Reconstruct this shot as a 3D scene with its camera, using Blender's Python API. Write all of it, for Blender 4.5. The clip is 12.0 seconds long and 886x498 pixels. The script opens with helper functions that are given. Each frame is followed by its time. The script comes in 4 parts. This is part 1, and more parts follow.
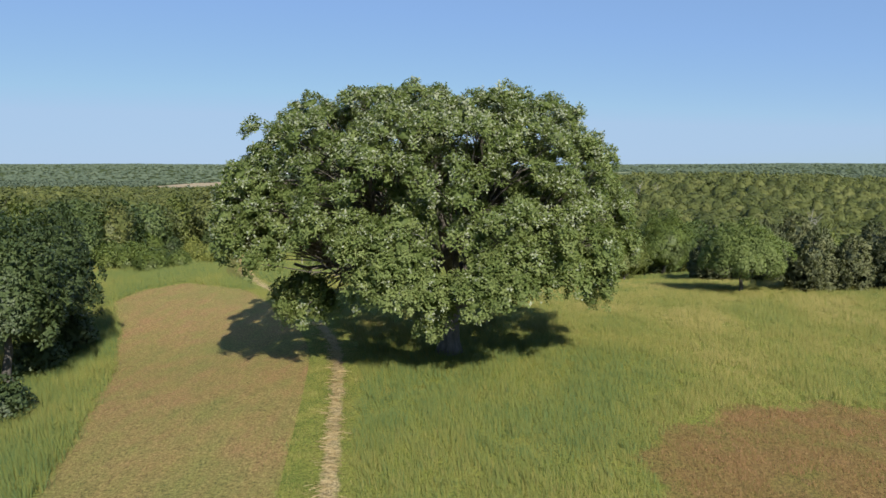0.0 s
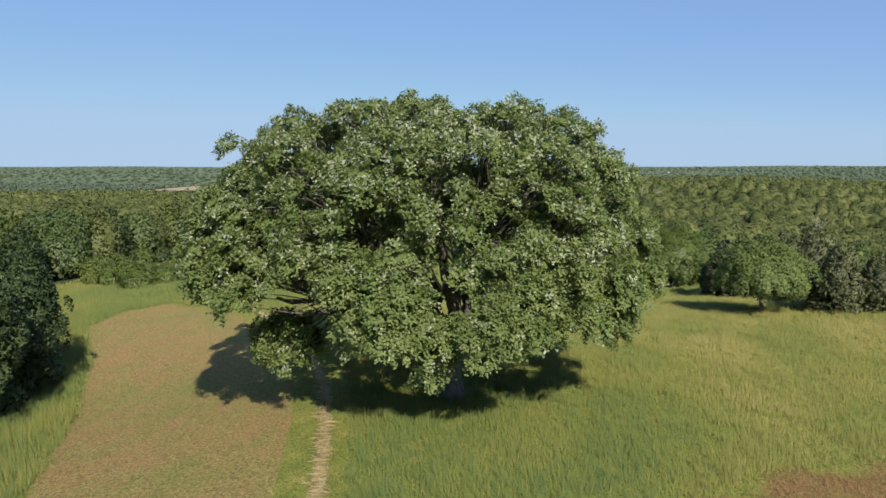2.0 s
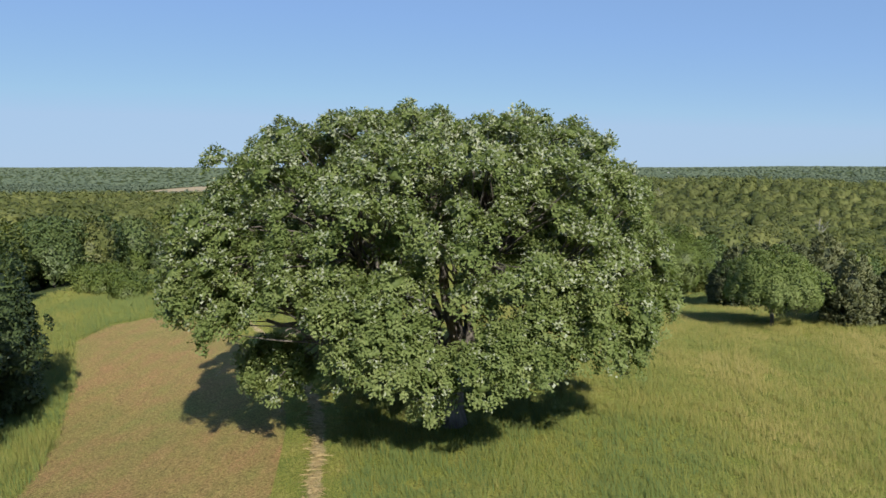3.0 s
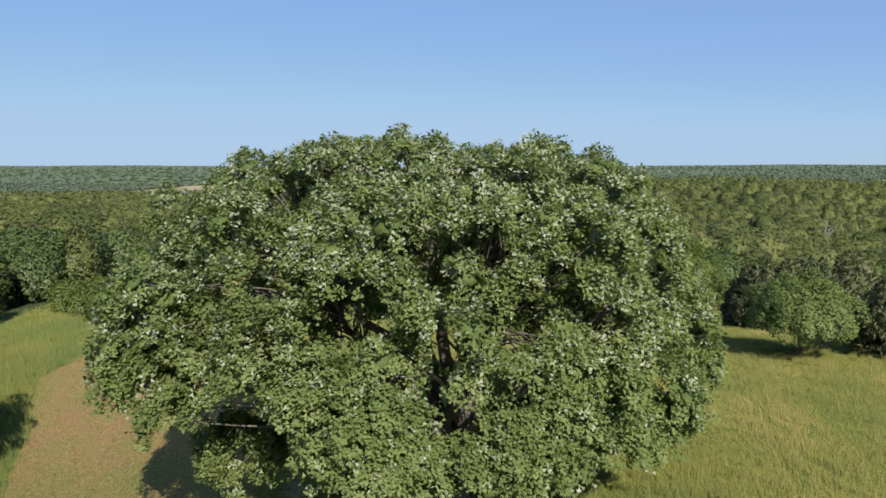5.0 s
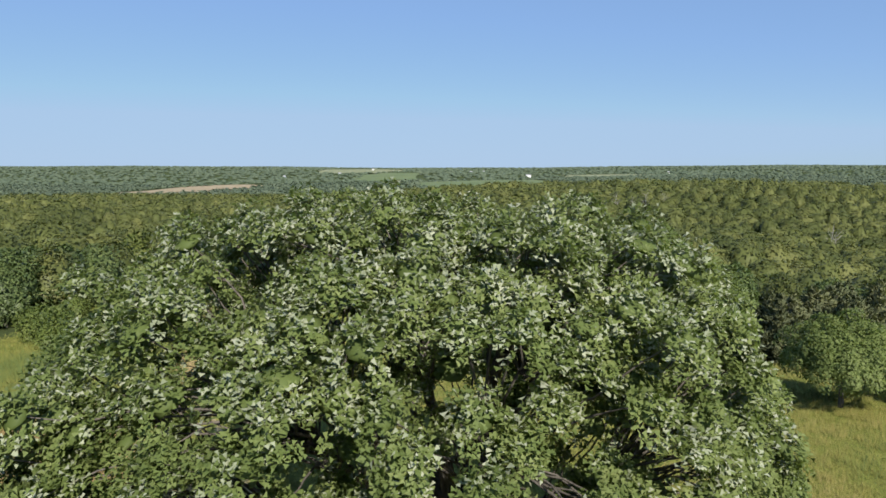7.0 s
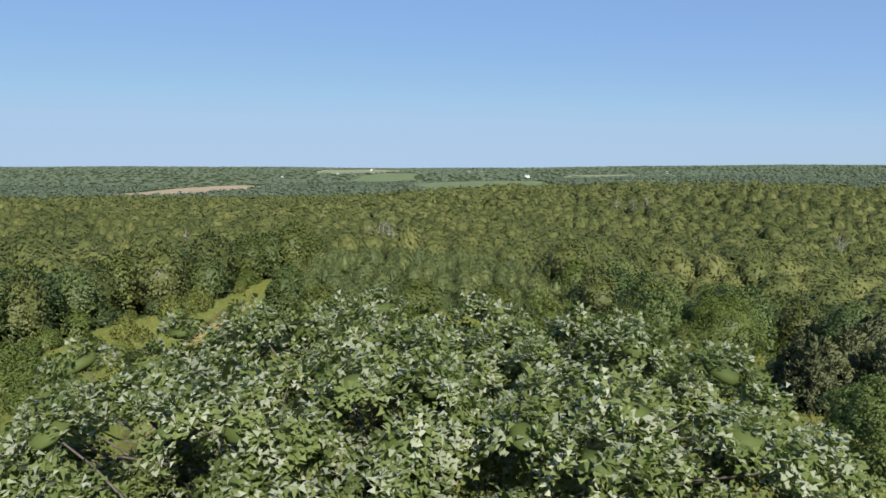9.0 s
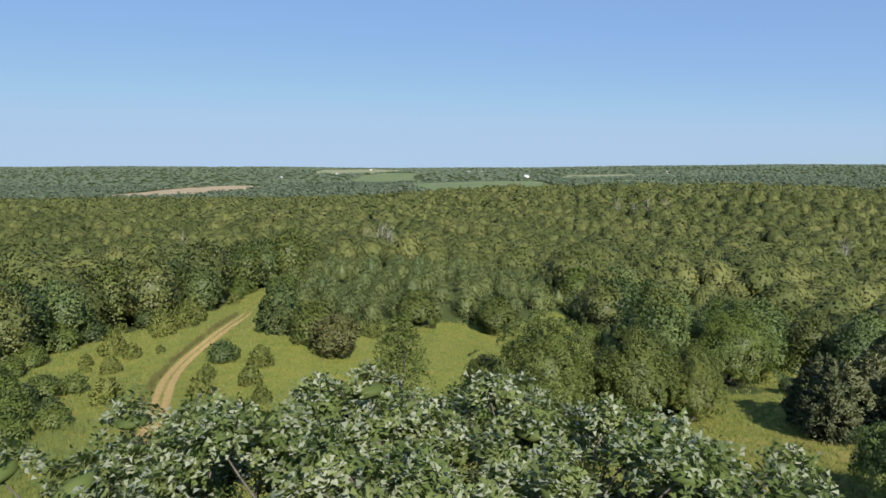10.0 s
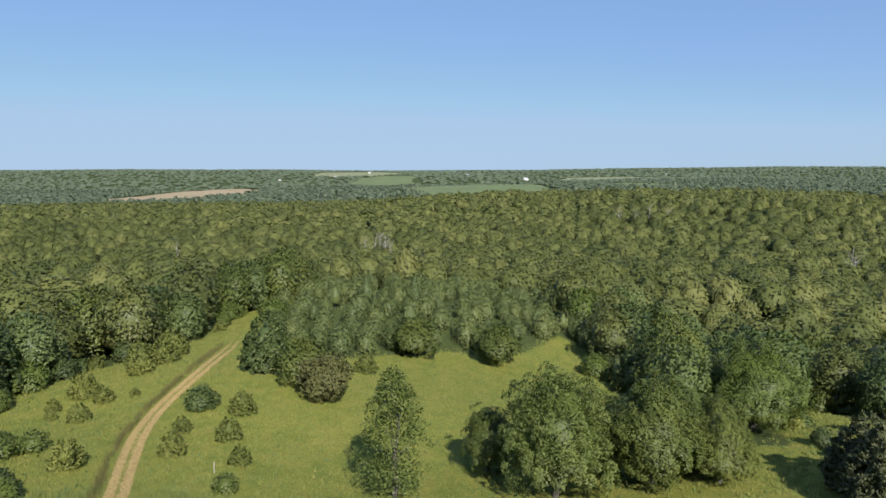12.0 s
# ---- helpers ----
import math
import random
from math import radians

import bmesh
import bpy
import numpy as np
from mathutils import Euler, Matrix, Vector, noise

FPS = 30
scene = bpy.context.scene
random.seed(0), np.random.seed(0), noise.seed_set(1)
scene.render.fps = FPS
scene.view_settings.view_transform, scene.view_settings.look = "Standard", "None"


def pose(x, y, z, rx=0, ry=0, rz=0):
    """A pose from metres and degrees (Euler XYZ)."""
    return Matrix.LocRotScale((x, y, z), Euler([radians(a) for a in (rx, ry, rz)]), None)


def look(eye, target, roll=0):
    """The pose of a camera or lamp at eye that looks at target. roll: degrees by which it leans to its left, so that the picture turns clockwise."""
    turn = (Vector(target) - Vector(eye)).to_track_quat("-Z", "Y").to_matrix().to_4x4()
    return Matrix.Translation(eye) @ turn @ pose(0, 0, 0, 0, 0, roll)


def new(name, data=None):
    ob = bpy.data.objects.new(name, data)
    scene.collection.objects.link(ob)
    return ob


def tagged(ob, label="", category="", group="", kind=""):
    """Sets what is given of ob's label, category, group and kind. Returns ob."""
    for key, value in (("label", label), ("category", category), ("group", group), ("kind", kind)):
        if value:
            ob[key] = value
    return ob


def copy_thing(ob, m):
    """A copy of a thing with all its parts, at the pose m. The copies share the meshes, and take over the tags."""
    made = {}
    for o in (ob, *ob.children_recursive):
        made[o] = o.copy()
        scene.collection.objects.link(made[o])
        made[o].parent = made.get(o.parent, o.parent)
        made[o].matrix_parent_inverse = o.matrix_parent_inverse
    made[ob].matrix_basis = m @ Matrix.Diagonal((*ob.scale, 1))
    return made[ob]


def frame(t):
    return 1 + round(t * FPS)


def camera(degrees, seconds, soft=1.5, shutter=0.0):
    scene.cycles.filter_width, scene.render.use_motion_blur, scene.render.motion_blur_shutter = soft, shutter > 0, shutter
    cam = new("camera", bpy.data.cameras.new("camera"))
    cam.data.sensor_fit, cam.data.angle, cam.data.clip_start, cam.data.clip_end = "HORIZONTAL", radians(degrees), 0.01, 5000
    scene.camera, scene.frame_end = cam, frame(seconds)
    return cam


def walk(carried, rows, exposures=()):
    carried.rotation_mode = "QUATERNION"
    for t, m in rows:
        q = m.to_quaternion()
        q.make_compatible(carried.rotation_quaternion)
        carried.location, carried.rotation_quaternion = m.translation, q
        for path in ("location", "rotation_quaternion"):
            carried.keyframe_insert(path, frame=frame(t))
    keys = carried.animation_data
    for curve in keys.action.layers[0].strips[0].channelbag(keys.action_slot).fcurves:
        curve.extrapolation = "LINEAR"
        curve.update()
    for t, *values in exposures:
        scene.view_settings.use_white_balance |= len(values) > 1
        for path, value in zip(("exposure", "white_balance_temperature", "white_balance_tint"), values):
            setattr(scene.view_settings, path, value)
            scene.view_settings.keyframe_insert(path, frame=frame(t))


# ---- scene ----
# camera: a drone that climbs over the oak
cam = camera(66.0, 12.0, soft=1.6)
METRES, DEPTH, EYE, TILT, LEAN, TURN = 30.0, 1.834, 10.3, -6.9, 0.0, 0.0
ROWS = [
    (0.0, 0.0, 0.0, 0.0, 0.0, -0.0, -0.0),
    (0.5, -0.0001, 0.0237, 0.0137, -0.01, 0.08, 0.0),
    (1.0, -0.0003, 0.0468, 0.0286, -0.01, 0.16, 0.01),
    (1.5, -0.0008, 0.0694, 0.044, -0.01, 0.2, 0.02),
    (2.0, -0.0023, 0.092, 0.0613, -0.03, 0.21, 0.02),
    (2.5, -0.0034, 0.1149, 0.0792, -0.04, 0.25, 0.05),
    (3.0, -0.0031, 0.1389, 0.0982, -0.04, 0.24, 0.04),
    (5.0, -0.0001, 0.2486, 0.1874, -0.03, 0.08, 0.04),
    (5.5, -0.0007, 0.2798, 0.2134, -0.05, 0.07, 0.06),
    (6.0, -0.0014, 0.3121, 0.2407, -0.06, 0.09, 0.08),
    (6.5, -0.0021, 0.3451, 0.2702, -0.09, 0.07, 0.07),
    (8.5, 0.0006, 0.4862, 0.4076, -0.23, 0.08, 0.1),
    (9.0, 0.0015, 0.5219, 0.4442, -0.26, 0.04, 0.13),
    (9.5, 0.002, 0.5551, 0.478, -0.27, -0.0, 0.15),
    (10.0, 0.0019, 0.5922, 0.5157, -0.3, -0.0, 0.16),
    (10.5, 0.0024, 0.6303, 0.5521, -0.32, 0.02, 0.16),
    (11.0, 0.003, 0.6676, 0.589, -0.34, 0.08, 0.19),
    (11.5, 0.0031, 0.7045, 0.6276, -0.37, 0.13, 0.22),
    (12.0, 0.0051, 0.7417, 0.6667, -0.39, 0.17, 0.25),
]
walk(cam, [(t, pose(0, 0, EYE, TILT, LEAN, TURN) @ pose(METRES * x, METRES * DEPTH * y, METRES * z, 90 + pitch, roll, yaw)) for t, x, y, z, yaw, pitch, roll in ROWS], [(0.0, 0.74), (12.0, 0.74)])

# world and sun
SUN_UP, SUN_TO = 37.5, (0.30, -0.954)
world = bpy.data.worlds.new("sky")
scene.world = world
world.use_nodes = True
sky = world.node_tree.nodes.new("ShaderNodeTexSky")
sky.sky_type = "NISHITA"
sky.sun_disc = False
sky.sun_elevation = radians(SUN_UP)
sky.sun_rotation = math.atan2(SUN_TO[0], SUN_TO[1])
sky.altitude = 300.0
sky.air_density = 1.0
sky.dust_density = 0.1
sky.ozone_density = 5.0
# summer haze: the clear sky is softened by a share of even pale blue
haze = world.node_tree.nodes.new("ShaderNodeMix")
haze.data_type = "RGBA"
haze.inputs["Factor"].default_value = 0.62
haze.inputs[7].default_value = (2.05, 3.4, 6.2, 1)
limit = world.node_tree.nodes.new("ShaderNodeMix")
limit.data_type, limit.blend_type = "RGBA", "DARKEN"
limit.inputs["Factor"].default_value = 0.85
limit.inputs[7].default_value = (3.3, 4.65, 6.45, 1)
world.node_tree.links.new(sky.outputs[0], haze.inputs[6])
world.node_tree.links.new(haze.outputs[2], limit.inputs[6])
world.node_tree.links.new(limit.outputs[2], world.node_tree.nodes["Background"].inputs[0])
world.node_tree.nodes["Background"].inputs[1].default_value = 0.074
sun = new("sun", bpy.data.lights.new("sun", "SUN"))
sun.data.energy = 4.35
sun.data.angle = radians(0.53)
sun.data.color = (1.0, 0.95, 0.86)
sun.matrix_world = look((SUN_TO[0] * 60, SUN_TO[1] * 60, 60 * math.tan(radians(SUN_UP))), (0, 0, 0))

# ---------------------------------------------------------------- materials


def nodes_of(name, roughness=0.6, specular=0.3):
    m = bpy.data.materials.new(name)
    m.use_nodes = True
    t = m.node_tree
    b = t.nodes["Principled BSDF"]
    b.inputs["Roughness"].default_value = roughness
    b.inputs["Specular IOR Level"].default_value = specular
    return m, t, b


def ramp(t, source, stops):
    r = t.nodes.new("ShaderNodeValToRGB")
    e = r.color_ramp.elements
    e[0].position, e[0].color = stops[0][0], (*stops[0][1], 1)
    e[1].position, e[1].color = stops[-1][0], (*stops[-1][1], 1)
    for p, c in stops[1:-1]:
        e.new(p).color = (*c, 1)
    t.links.new(source, r.inputs[0])
    return r.outputs[0]


def noise_at(t, scale, detail=4.0, rough=0.6, stretch=(1, 1, 1)):
    c = t.nodes.new("ShaderNodeTexCoord")
    mp = t.nodes.new("ShaderNodeMapping")
    mp.inputs["Scale"].default_value = stretch
    n = t.nodes.new("ShaderNodeTexNoise")
    n.inputs["Scale"].default_value = scale
    n.inputs["Detail"].default_value = detail
    n.inputs["Roughness"].default_value = rough
    t.links.new(c.outputs["Object"], mp.inputs[0])
    t.links.new(mp.outputs[0], n.inputs["Vector"])
    return n.outputs["Fac"]


def mixed(t, fac, a, b, mode="MIX"):
    m = t.nodes.new("ShaderNodeMix")
    m.data_type, m.blend_type = "RGBA", mode
    for value, slot in ((fac, m.inputs["Factor"]), (a, m.inputs[6]), (b, m.inputs[7])):
        if isinstance(value, (int, float)):
            slot.default_value = value
        elif isinstance(value, tuple):
            slot.default_value = (*value, 1)
        else:
            t.links.new(value, slot)
    return m.outputs[2]


def maths(t, op, a, b=0.0, clamp=False):
    m = t.nodes.new("ShaderNodeMath")
    m.operation, m.use_clamp = op, clamp
    for value, slot in ((a, m.inputs[0]), (b, m.inputs[1])):
        if isinstance(value, (int, float)):
            slot.default_value = value
        else:
            t.links.new(value, slot)
    return m.outputs[0]


def attribute(t, name):
    a = t.nodes.new("ShaderNodeAttribute")
    a.attribute_name = name
    return a.outputs["Fac"]


def bump(t, b, height, strength, distance):
    n = t.nodes.new("ShaderNodeBump")
    n.inputs["Strength"].default_value = strength
    n.inputs["Distance"].default_value = distance
    t.links.new(height, n.inputs["Height"])
    t.links.new(n.outputs[0], b.inputs["Normal"])


def leaf_material(name, dark, mid, light, roughness=0.5, glow_through=0.32, specular=0.35, per_tree=0.35, grain=0.0):
    """Leaves that let some light through, with a tint per leaf, per clump and per tree."""
    m, t, b = nodes_of(name, roughness, specular)
    g = t.nodes.new("ShaderNodeNewGeometry")
    o = t.nodes.new("ShaderNodeObjectInfo")
    f = maths(t, "MULTIPLY", g.outputs["Random Per Island"], 0.12 if grain else 0.26)
    f = maths(t, "ADD", f, maths(t, "MULTIPLY", attribute(t, "tint"), 0.88 if grain else 0.74))
    f = maths(t, "ADD", f, maths(t, "MULTIPLY", maths(t, "SUBTRACT", o.outputs["Random"], 0.5), per_tree), True)
    if grain:
        f = maths(t, "ADD", f, maths(t, "MULTIPLY", maths(t, "SUBTRACT", noise_at(t, grain, 5.0, 0.75), 0.5), 0.7), True)
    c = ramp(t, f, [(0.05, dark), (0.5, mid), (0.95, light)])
    t.links.new(c, b.inputs["Base Color"])
    tr = t.nodes.new("ShaderNodeBsdfTranslucent")
    warm = mixed(t, 1.0, c, (0.92, 1.0, 0.6), "MULTIPLY")
    t.links.new(warm, tr.inputs[0])
    s = t.nodes.new("ShaderNodeMixShader")
    s.inputs[0].default_value = glow_through
    t.links.new(b.outputs[0], s.inputs[1])
    t.links.new(tr.outputs[0], s.inputs[2])
    t.links.new(s.outputs[0], t.nodes["Material Output"].inputs[0])
    return m


def bark_material(name, dark, light):
    m, t, b = nodes_of(name, 0.9, 0.15)
    n = noise_at(t, 5.0, 6.0, 0.7, (1, 1, 0.22))
    t.links.new(ramp(t, n, [(0.3, dark), (0.7, light)]), b.inputs["Base Color"])
    bump(t, b, n, 0.8, 0.05)
    return m


OAK_LEAF = leaf_material("oak_leaf", (0.086, 0.120, 0.032), (0.158, 0.204, 0.062), (0.255, 0.292, 0.108), 0.6, 0.42, 0.2)
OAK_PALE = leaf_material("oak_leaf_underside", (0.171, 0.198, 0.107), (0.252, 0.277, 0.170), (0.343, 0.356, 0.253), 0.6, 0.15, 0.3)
BROAD_LEAF = leaf_material("broad_leaf", (0.062, 0.088, 0.023), (0.125, 0.152, 0.037), (0.200, 0.215, 0.056), 0.5)
WALNUT_LEAF = leaf_material("walnut_leaf", (0.040, 0.062, 0.024), (0.080, 0.112, 0.038), (0.135, 0.165, 0.060), 0.5)
DARK_LEAF = leaf_material("dark_leaf", (0.055, 0.084, 0.031), (0.105, 0.145, 0.046), (0.180, 0.215, 0.074), 0.5)
LIME_LEAF = leaf_material("lime_leaf", (0.073, 0.103, 0.020), (0.134, 0.175, 0.040), (0.194, 0.225, 0.064), 0.5)
OLIVE_LEAF = leaf_material("olive_leaf", (0.062, 0.080, 0.025), (0.118, 0.136, 0.040), (0.185, 0.192, 0.060), 0.5)
SAPLING_LEAF = leaf_material("sapling_leaf", (0.090, 0.120, 0.042), (0.165, 0.200, 0.068), (0.255, 0.275, 0.100), 0.5)
SILVER_LEAF = leaf_material("silver_leaf", (0.072, 0.105, 0.023), (0.152, 0.190, 0.050), (0.289, 0.324, 0.113), 0.45, 0.45)
CEDAR_LEAF = leaf_material("cedar_needles", (0.060, 0.074, 0.036), (0.112, 0.126, 0.058), (0.180, 0.185, 0.085), 0.7, 0.25)
YOUNG_CEDAR = leaf_material("young_cedar_needles", (0.115, 0.140, 0.036), (0.205, 0.228, 0.058), (0.316, 0.320, 0.09), 0.7, 0.35)
RUST_LEAF = leaf_material("rusty_leaf", (0.072, 0.080, 0.026), (0.135, 0.138, 0.045), (0.21, 0.185, 0.068), 0.7, 0.25)
WOODS_LEAF = leaf_material("woods_leaf", (0.064, 0.080, 0.025), (0.120, 0.137, 0.040), (0.168, 0.176, 0.056), 0.6, 0.25, 0.2, grain=0.9)
# leaves of the distant woods, with haze mixed into their colour
HAZY_LEAF = leaf_material("hazy_leaf", (0.074, 0.099, 0.064), (0.096, 0.125, 0.080), (0.120, 0.148, 0.094), 0.8, 0.15, 0.1, grain=0.3)
OAK_BARK = bark_material("oak_bark", (0.055, 0.048, 0.040), (0.17, 0.15, 0.125))
PALE_BARK = bark_material("pale_bark", (0.22, 0.20, 0.18), (0.42, 0.40, 0.37))
GREY_BARK = bark_material("grey_bark", (0.05, 0.045, 0.04), (0.13, 0.12, 0.10))


def grass_material(name, stops):
    m, t, b = nodes_of(name, 0.6, 0.25)
    g = t.nodes.new("ShaderNodeNewGeometry")
    f = maths(t, "ADD", maths(t, "MULTIPLY", g.outputs["Random Per Island"], 0.35), maths(t, "MULTIPLY", attribute(t, "tint"), 0.65))
    c = ramp(t, f, stops)
    t.links.new(c, b.inputs["Base Color"])
    tr = t.nodes.new("ShaderNodeBsdfTranslucent")
    t.links.new(c, tr.inputs[0])
    s = t.nodes.new("ShaderNodeMixShader")
    s.inputs[0].default_value = 0.3
    t.links.new(b.outputs[0], s.inputs[1])
    t.links.new(tr.outputs[0], s.inputs[2])
    t.links.new(s.outputs[0], t.nodes["Material Output"].inputs[0])
    return m


GRASS = grass_material("tall_grass", [(0.0, (0.092, 0.160, 0.060)), (0.35, (0.198, 0.220, 0.052)), (0.65, (0.283, 0.254, 0.072)), (1.0, (0.42, 0.345, 0.135))])
STRAW = grass_material("dry_straw", [(0.0, (0.30, 0.22, 0.09)), (0.5, (0.41, 0.31, 0.15)), (1.0, (0.54, 0.43, 0.23))])
BANK_GRASS = grass_material("bank_grass", [(0.0, (0.085, 0.095, 0.030)), (0.5, (0.135, 0.128, 0.042)), (1.0, (0.20, 0.165, 0.06))])
RUST_GRASS = grass_material("rusty_grass", [(0.0, (0.19, 0.18, 0.06)), (0.4, (0.24, 0.16, 0.06)), (0.75, (0.29, 0.16, 0.075)), (1.0, (0.38, 0.24, 0.12))])


def ground_material():
    m, t, b = nodes_of("meadow_ground", 0.95, 0.1)
    fine, patch, wide = noise_at(t, 3.0, 6.0, 0.75), noise_at(t, 0.35, 4.0, 0.6), noise_at(t, 0.06, 3.0, 0.5)
    base = ramp(t, patch, [(0.25, (0.116, 0.146, 0.030)), (0.5, (0.170, 0.182, 0.038)), (0.8, (0.232, 0.206, 0.055))])
    rows = noise_at(t, 0.9, 4.0, 0.6, (1.0, 0.12, 1.0))
    mown = ramp(t, maths(t, "ADD", maths(t, "ADD", maths(t, "MULTIPLY", patch, 0.3), maths(t, "MULTIPLY", rows, 0.3)), maths(t, "MULTIPLY", wide, 0.4)), [(0.40, (0.194, 0.180, 0.056)), (0.50, (0.240, 0.182, 0.066)), (0.61, (0.276, 0.166, 0.075))])
    straw = ramp(t, fine, [(0.3, (0.24, 0.19, 0.09)), (0.7, (0.48, 0.38, 0.2))])
    earth = ramp(t, fine, [(0.3, (0.27, 0.19, 0.072)), (0.7, (0.47, 0.335, 0.145))])
    straw = mixed(t, attribute(t, "bare"), straw, earth)
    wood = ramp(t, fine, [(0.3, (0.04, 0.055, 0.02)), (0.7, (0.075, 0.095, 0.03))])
    ragged = maths(t, "MULTIPLY", maths(t, "SUBTRACT", noise_at(t, 1.3, 5.0, 0.7), 0.5), 0.9)

    def mask(name):
        f = maths(t, "ADD", attribute(t, name), ragged)
        return maths(t, "MULTIPLY", maths(t, "SUBTRACT", f, 0.35), 3.3, True)

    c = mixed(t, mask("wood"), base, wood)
    rusty = ramp(t, patch, [(0.3, (0.158, 0.139, 0.038)), (0.5, (0.182, 0.123, 0.043)), (0.75, (0.211, 0.123, 0.050))])
    mown = mixed(t, attribute(t, "rusty"), mown, rusty)
    c = mixed(t, mask("mown"), c, mown)
    c = mixed(t, mask("soil"), c, straw)
    grain = maths(t, "ADD", maths(t, "MULTIPLY", noise_at(t, 6.5, 4.0, 0.75), 0.6), maths(t, "MULTIPLY", noise_at(t, 17.0, 4.0, 0.85), 0.5))
    speck = ramp(t, grain, [(0.45, (0.42, 0.42, 0.42)), (0.67, (1.62, 1.62, 1.62))])
    c = mixed(t, 1.0, c, speck, "MULTIPLY")
    t.links.new(c, b.inputs["Base Color"])
    bump(t, b, noise_at(t, 5.0, 6.0, 0.8), 0.9, 0.12)
    return m


GROUND = ground_material()


def plain_material(name, a, b2, scale=2.0, roughness=0.8):
    m, t, b = nodes_of(name, roughness, 0.2)
    t.links.new(ramp(t, noise_at(t, scale, 5.0, 0.65), [(0.3, a), (0.7, b2)]), b.inputs["Base Color"])
    return m


CROP = plain_material("ripe_field", (0.27, 0.21, 0.12), (0.36, 0.28, 0.17), 0.02)
PASTURE = plain_material("pasture", (0.10, 0.135, 0.055), (0.15, 0.18, 0.075), 0.02)
PALE_FIELD = plain_material("pale_field", (0.17, 0.19, 0.10), (0.24, 0.24, 0.13), 0.02)
WHITE = plain_material("white_paint", (0.75, 0.75, 0.73), (0.82, 0.82, 0.80), 0.5)
ROOFING = plain_material("grey_roof", (0.25, 0.25, 0.26), (0.36, 0.36, 0.37), 0.5)
POSTWOOD = plain_material("weathered_wood", (0.26, 0.24, 0.18), (0.42, 0.39, 0.32), 4.0)

# ---------------------------------------------------------------- mesh tools


def soup(name, verts, faces, materials, index=None, tint=None, smooth=False, normals=None):
    """A mesh from arrays: verts (n, 3), faces (m, 3 or 4)."""
    me = bpy.data.meshes.new(name)
    faces = np.asarray(faces, np.int32)
    k = faces.shape[1]
    me.vertices.add(len(verts))
    me.vertices.foreach_set("co", np.asarray(verts, np.float32).ravel())
    me.loops.add(faces.size)
    me.loops.foreach_set("vertex_index", faces.ravel())
    me.polygons.add(len(faces))
    me.polygons.foreach_set("loop_start", np.arange(0, faces.size, k, dtype=np.int32))
    if index is not None:
        me.polygons.foreach_set("material_index", np.asarray(index, np.int32))
    me.polygons.foreach_set("use_smooth", np.full(len(faces), smooth))
    if tint is not None:
        a = me.attributes.new("tint", "FLOAT", "POINT")
        a.data.foreach_set("value", np.asarray(tint, np.float32))
    for m in materials:
        me.materials.append(m)
    me.update(calc_edges=True)
    me.validate()
    if normals is not None:
        me.polygons.foreach_set("use_smooth", np.full(len(me.polygons), True))
        me.normals_split_custom_set_from_vertices(np.asarray(normals, np.float32))
    return me


def part(name, me, parent, label=""):
    ob = new(name, me)
    ob.parent = parent
    return tagged(ob, label)


def unit(v):
    return v / np.maximum(np.linalg.norm(v, axis=-1, keepdims=True), 1e-9)


def leaves(rng, at, axis, long, wide, face, loose=0.5, three=False, soft=0.6):
    """Folded leaves, base at `at`, pointing along axis, their upper side about towards face: kites, or plain triangles.
    Their normals lean towards face by soft, as the curl of real leaves makes them."""
    n = len(at)
    side = unit(np.cross(axis, face + rng.normal(size=(n, 3)) * loose))
    up = np.cross(side, axis)
    long, wide = np.broadcast_to(long, n)[:, None], np.broadcast_to(wide, n)[:, None]
    k = 3 if three else 4
    v = np.empty((n, k, 3))
    if three:
        v[:, 0] = at
        v[:, 1] = at + axis * long + side * wide * 0.6
        v[:, 2] = at + axis * long * 0.85 - side * wide * 0.6
    else:
        v[:, 0] = at
        v[:, 1] = at + axis * long * 0.58 + side * wide * 0.5 + up * wide * 0.16
        v[:, 2] = at + axis * long - up * long * 0.12
        v[:, 3] = at + axis * long * 0.58 - side * wide * 0.5 + up * wide * 0.16
    normal = unit(up * (1 - soft) + face * soft)
    return v.reshape(-1, 3), np.arange(k * n).reshape(n, k), np.repeat(normal, k, 0)


def spread(count, low=-1.0):
    """Even directions over a ball, above the height low."""
    k = np.arange(count)
    z = 1 - (1 - low) * (k + 0.5) / count
    w = k * 2.39996323
    r = np.sqrt(np.maximum(1 - z * z, 0))
    return np.stack([r * np.cos(w), r * np.sin(w), z], -1)


def swelling(rng, boughs=16, depth=0.22, power=2.3, low=-0.55):
    """The shape of a crown: how far its skin lies along a direction, swelling into boughs."""
    b = unit(spread(boughs, low) + rng.normal(size=(boughs, 3)) * 0.8 / math.sqrt(boughs))
    reach = rng.uniform(0.5, 1.0, boughs)

    def skin(d):
        lump = np.max(np.exp(-(1 - d @ b.T) * boughs * 0.42) * reach, 1)
        r = (1 - depth + depth * lump) * (np.abs(d) ** power).sum(1) ** (-1 / power)
        return d * r[:, None] * np.concatenate([np.repeat(1 - 0.22 * d[:, 2:], 2, 1), np.ones((len(d), 1))], 1)
    return skin


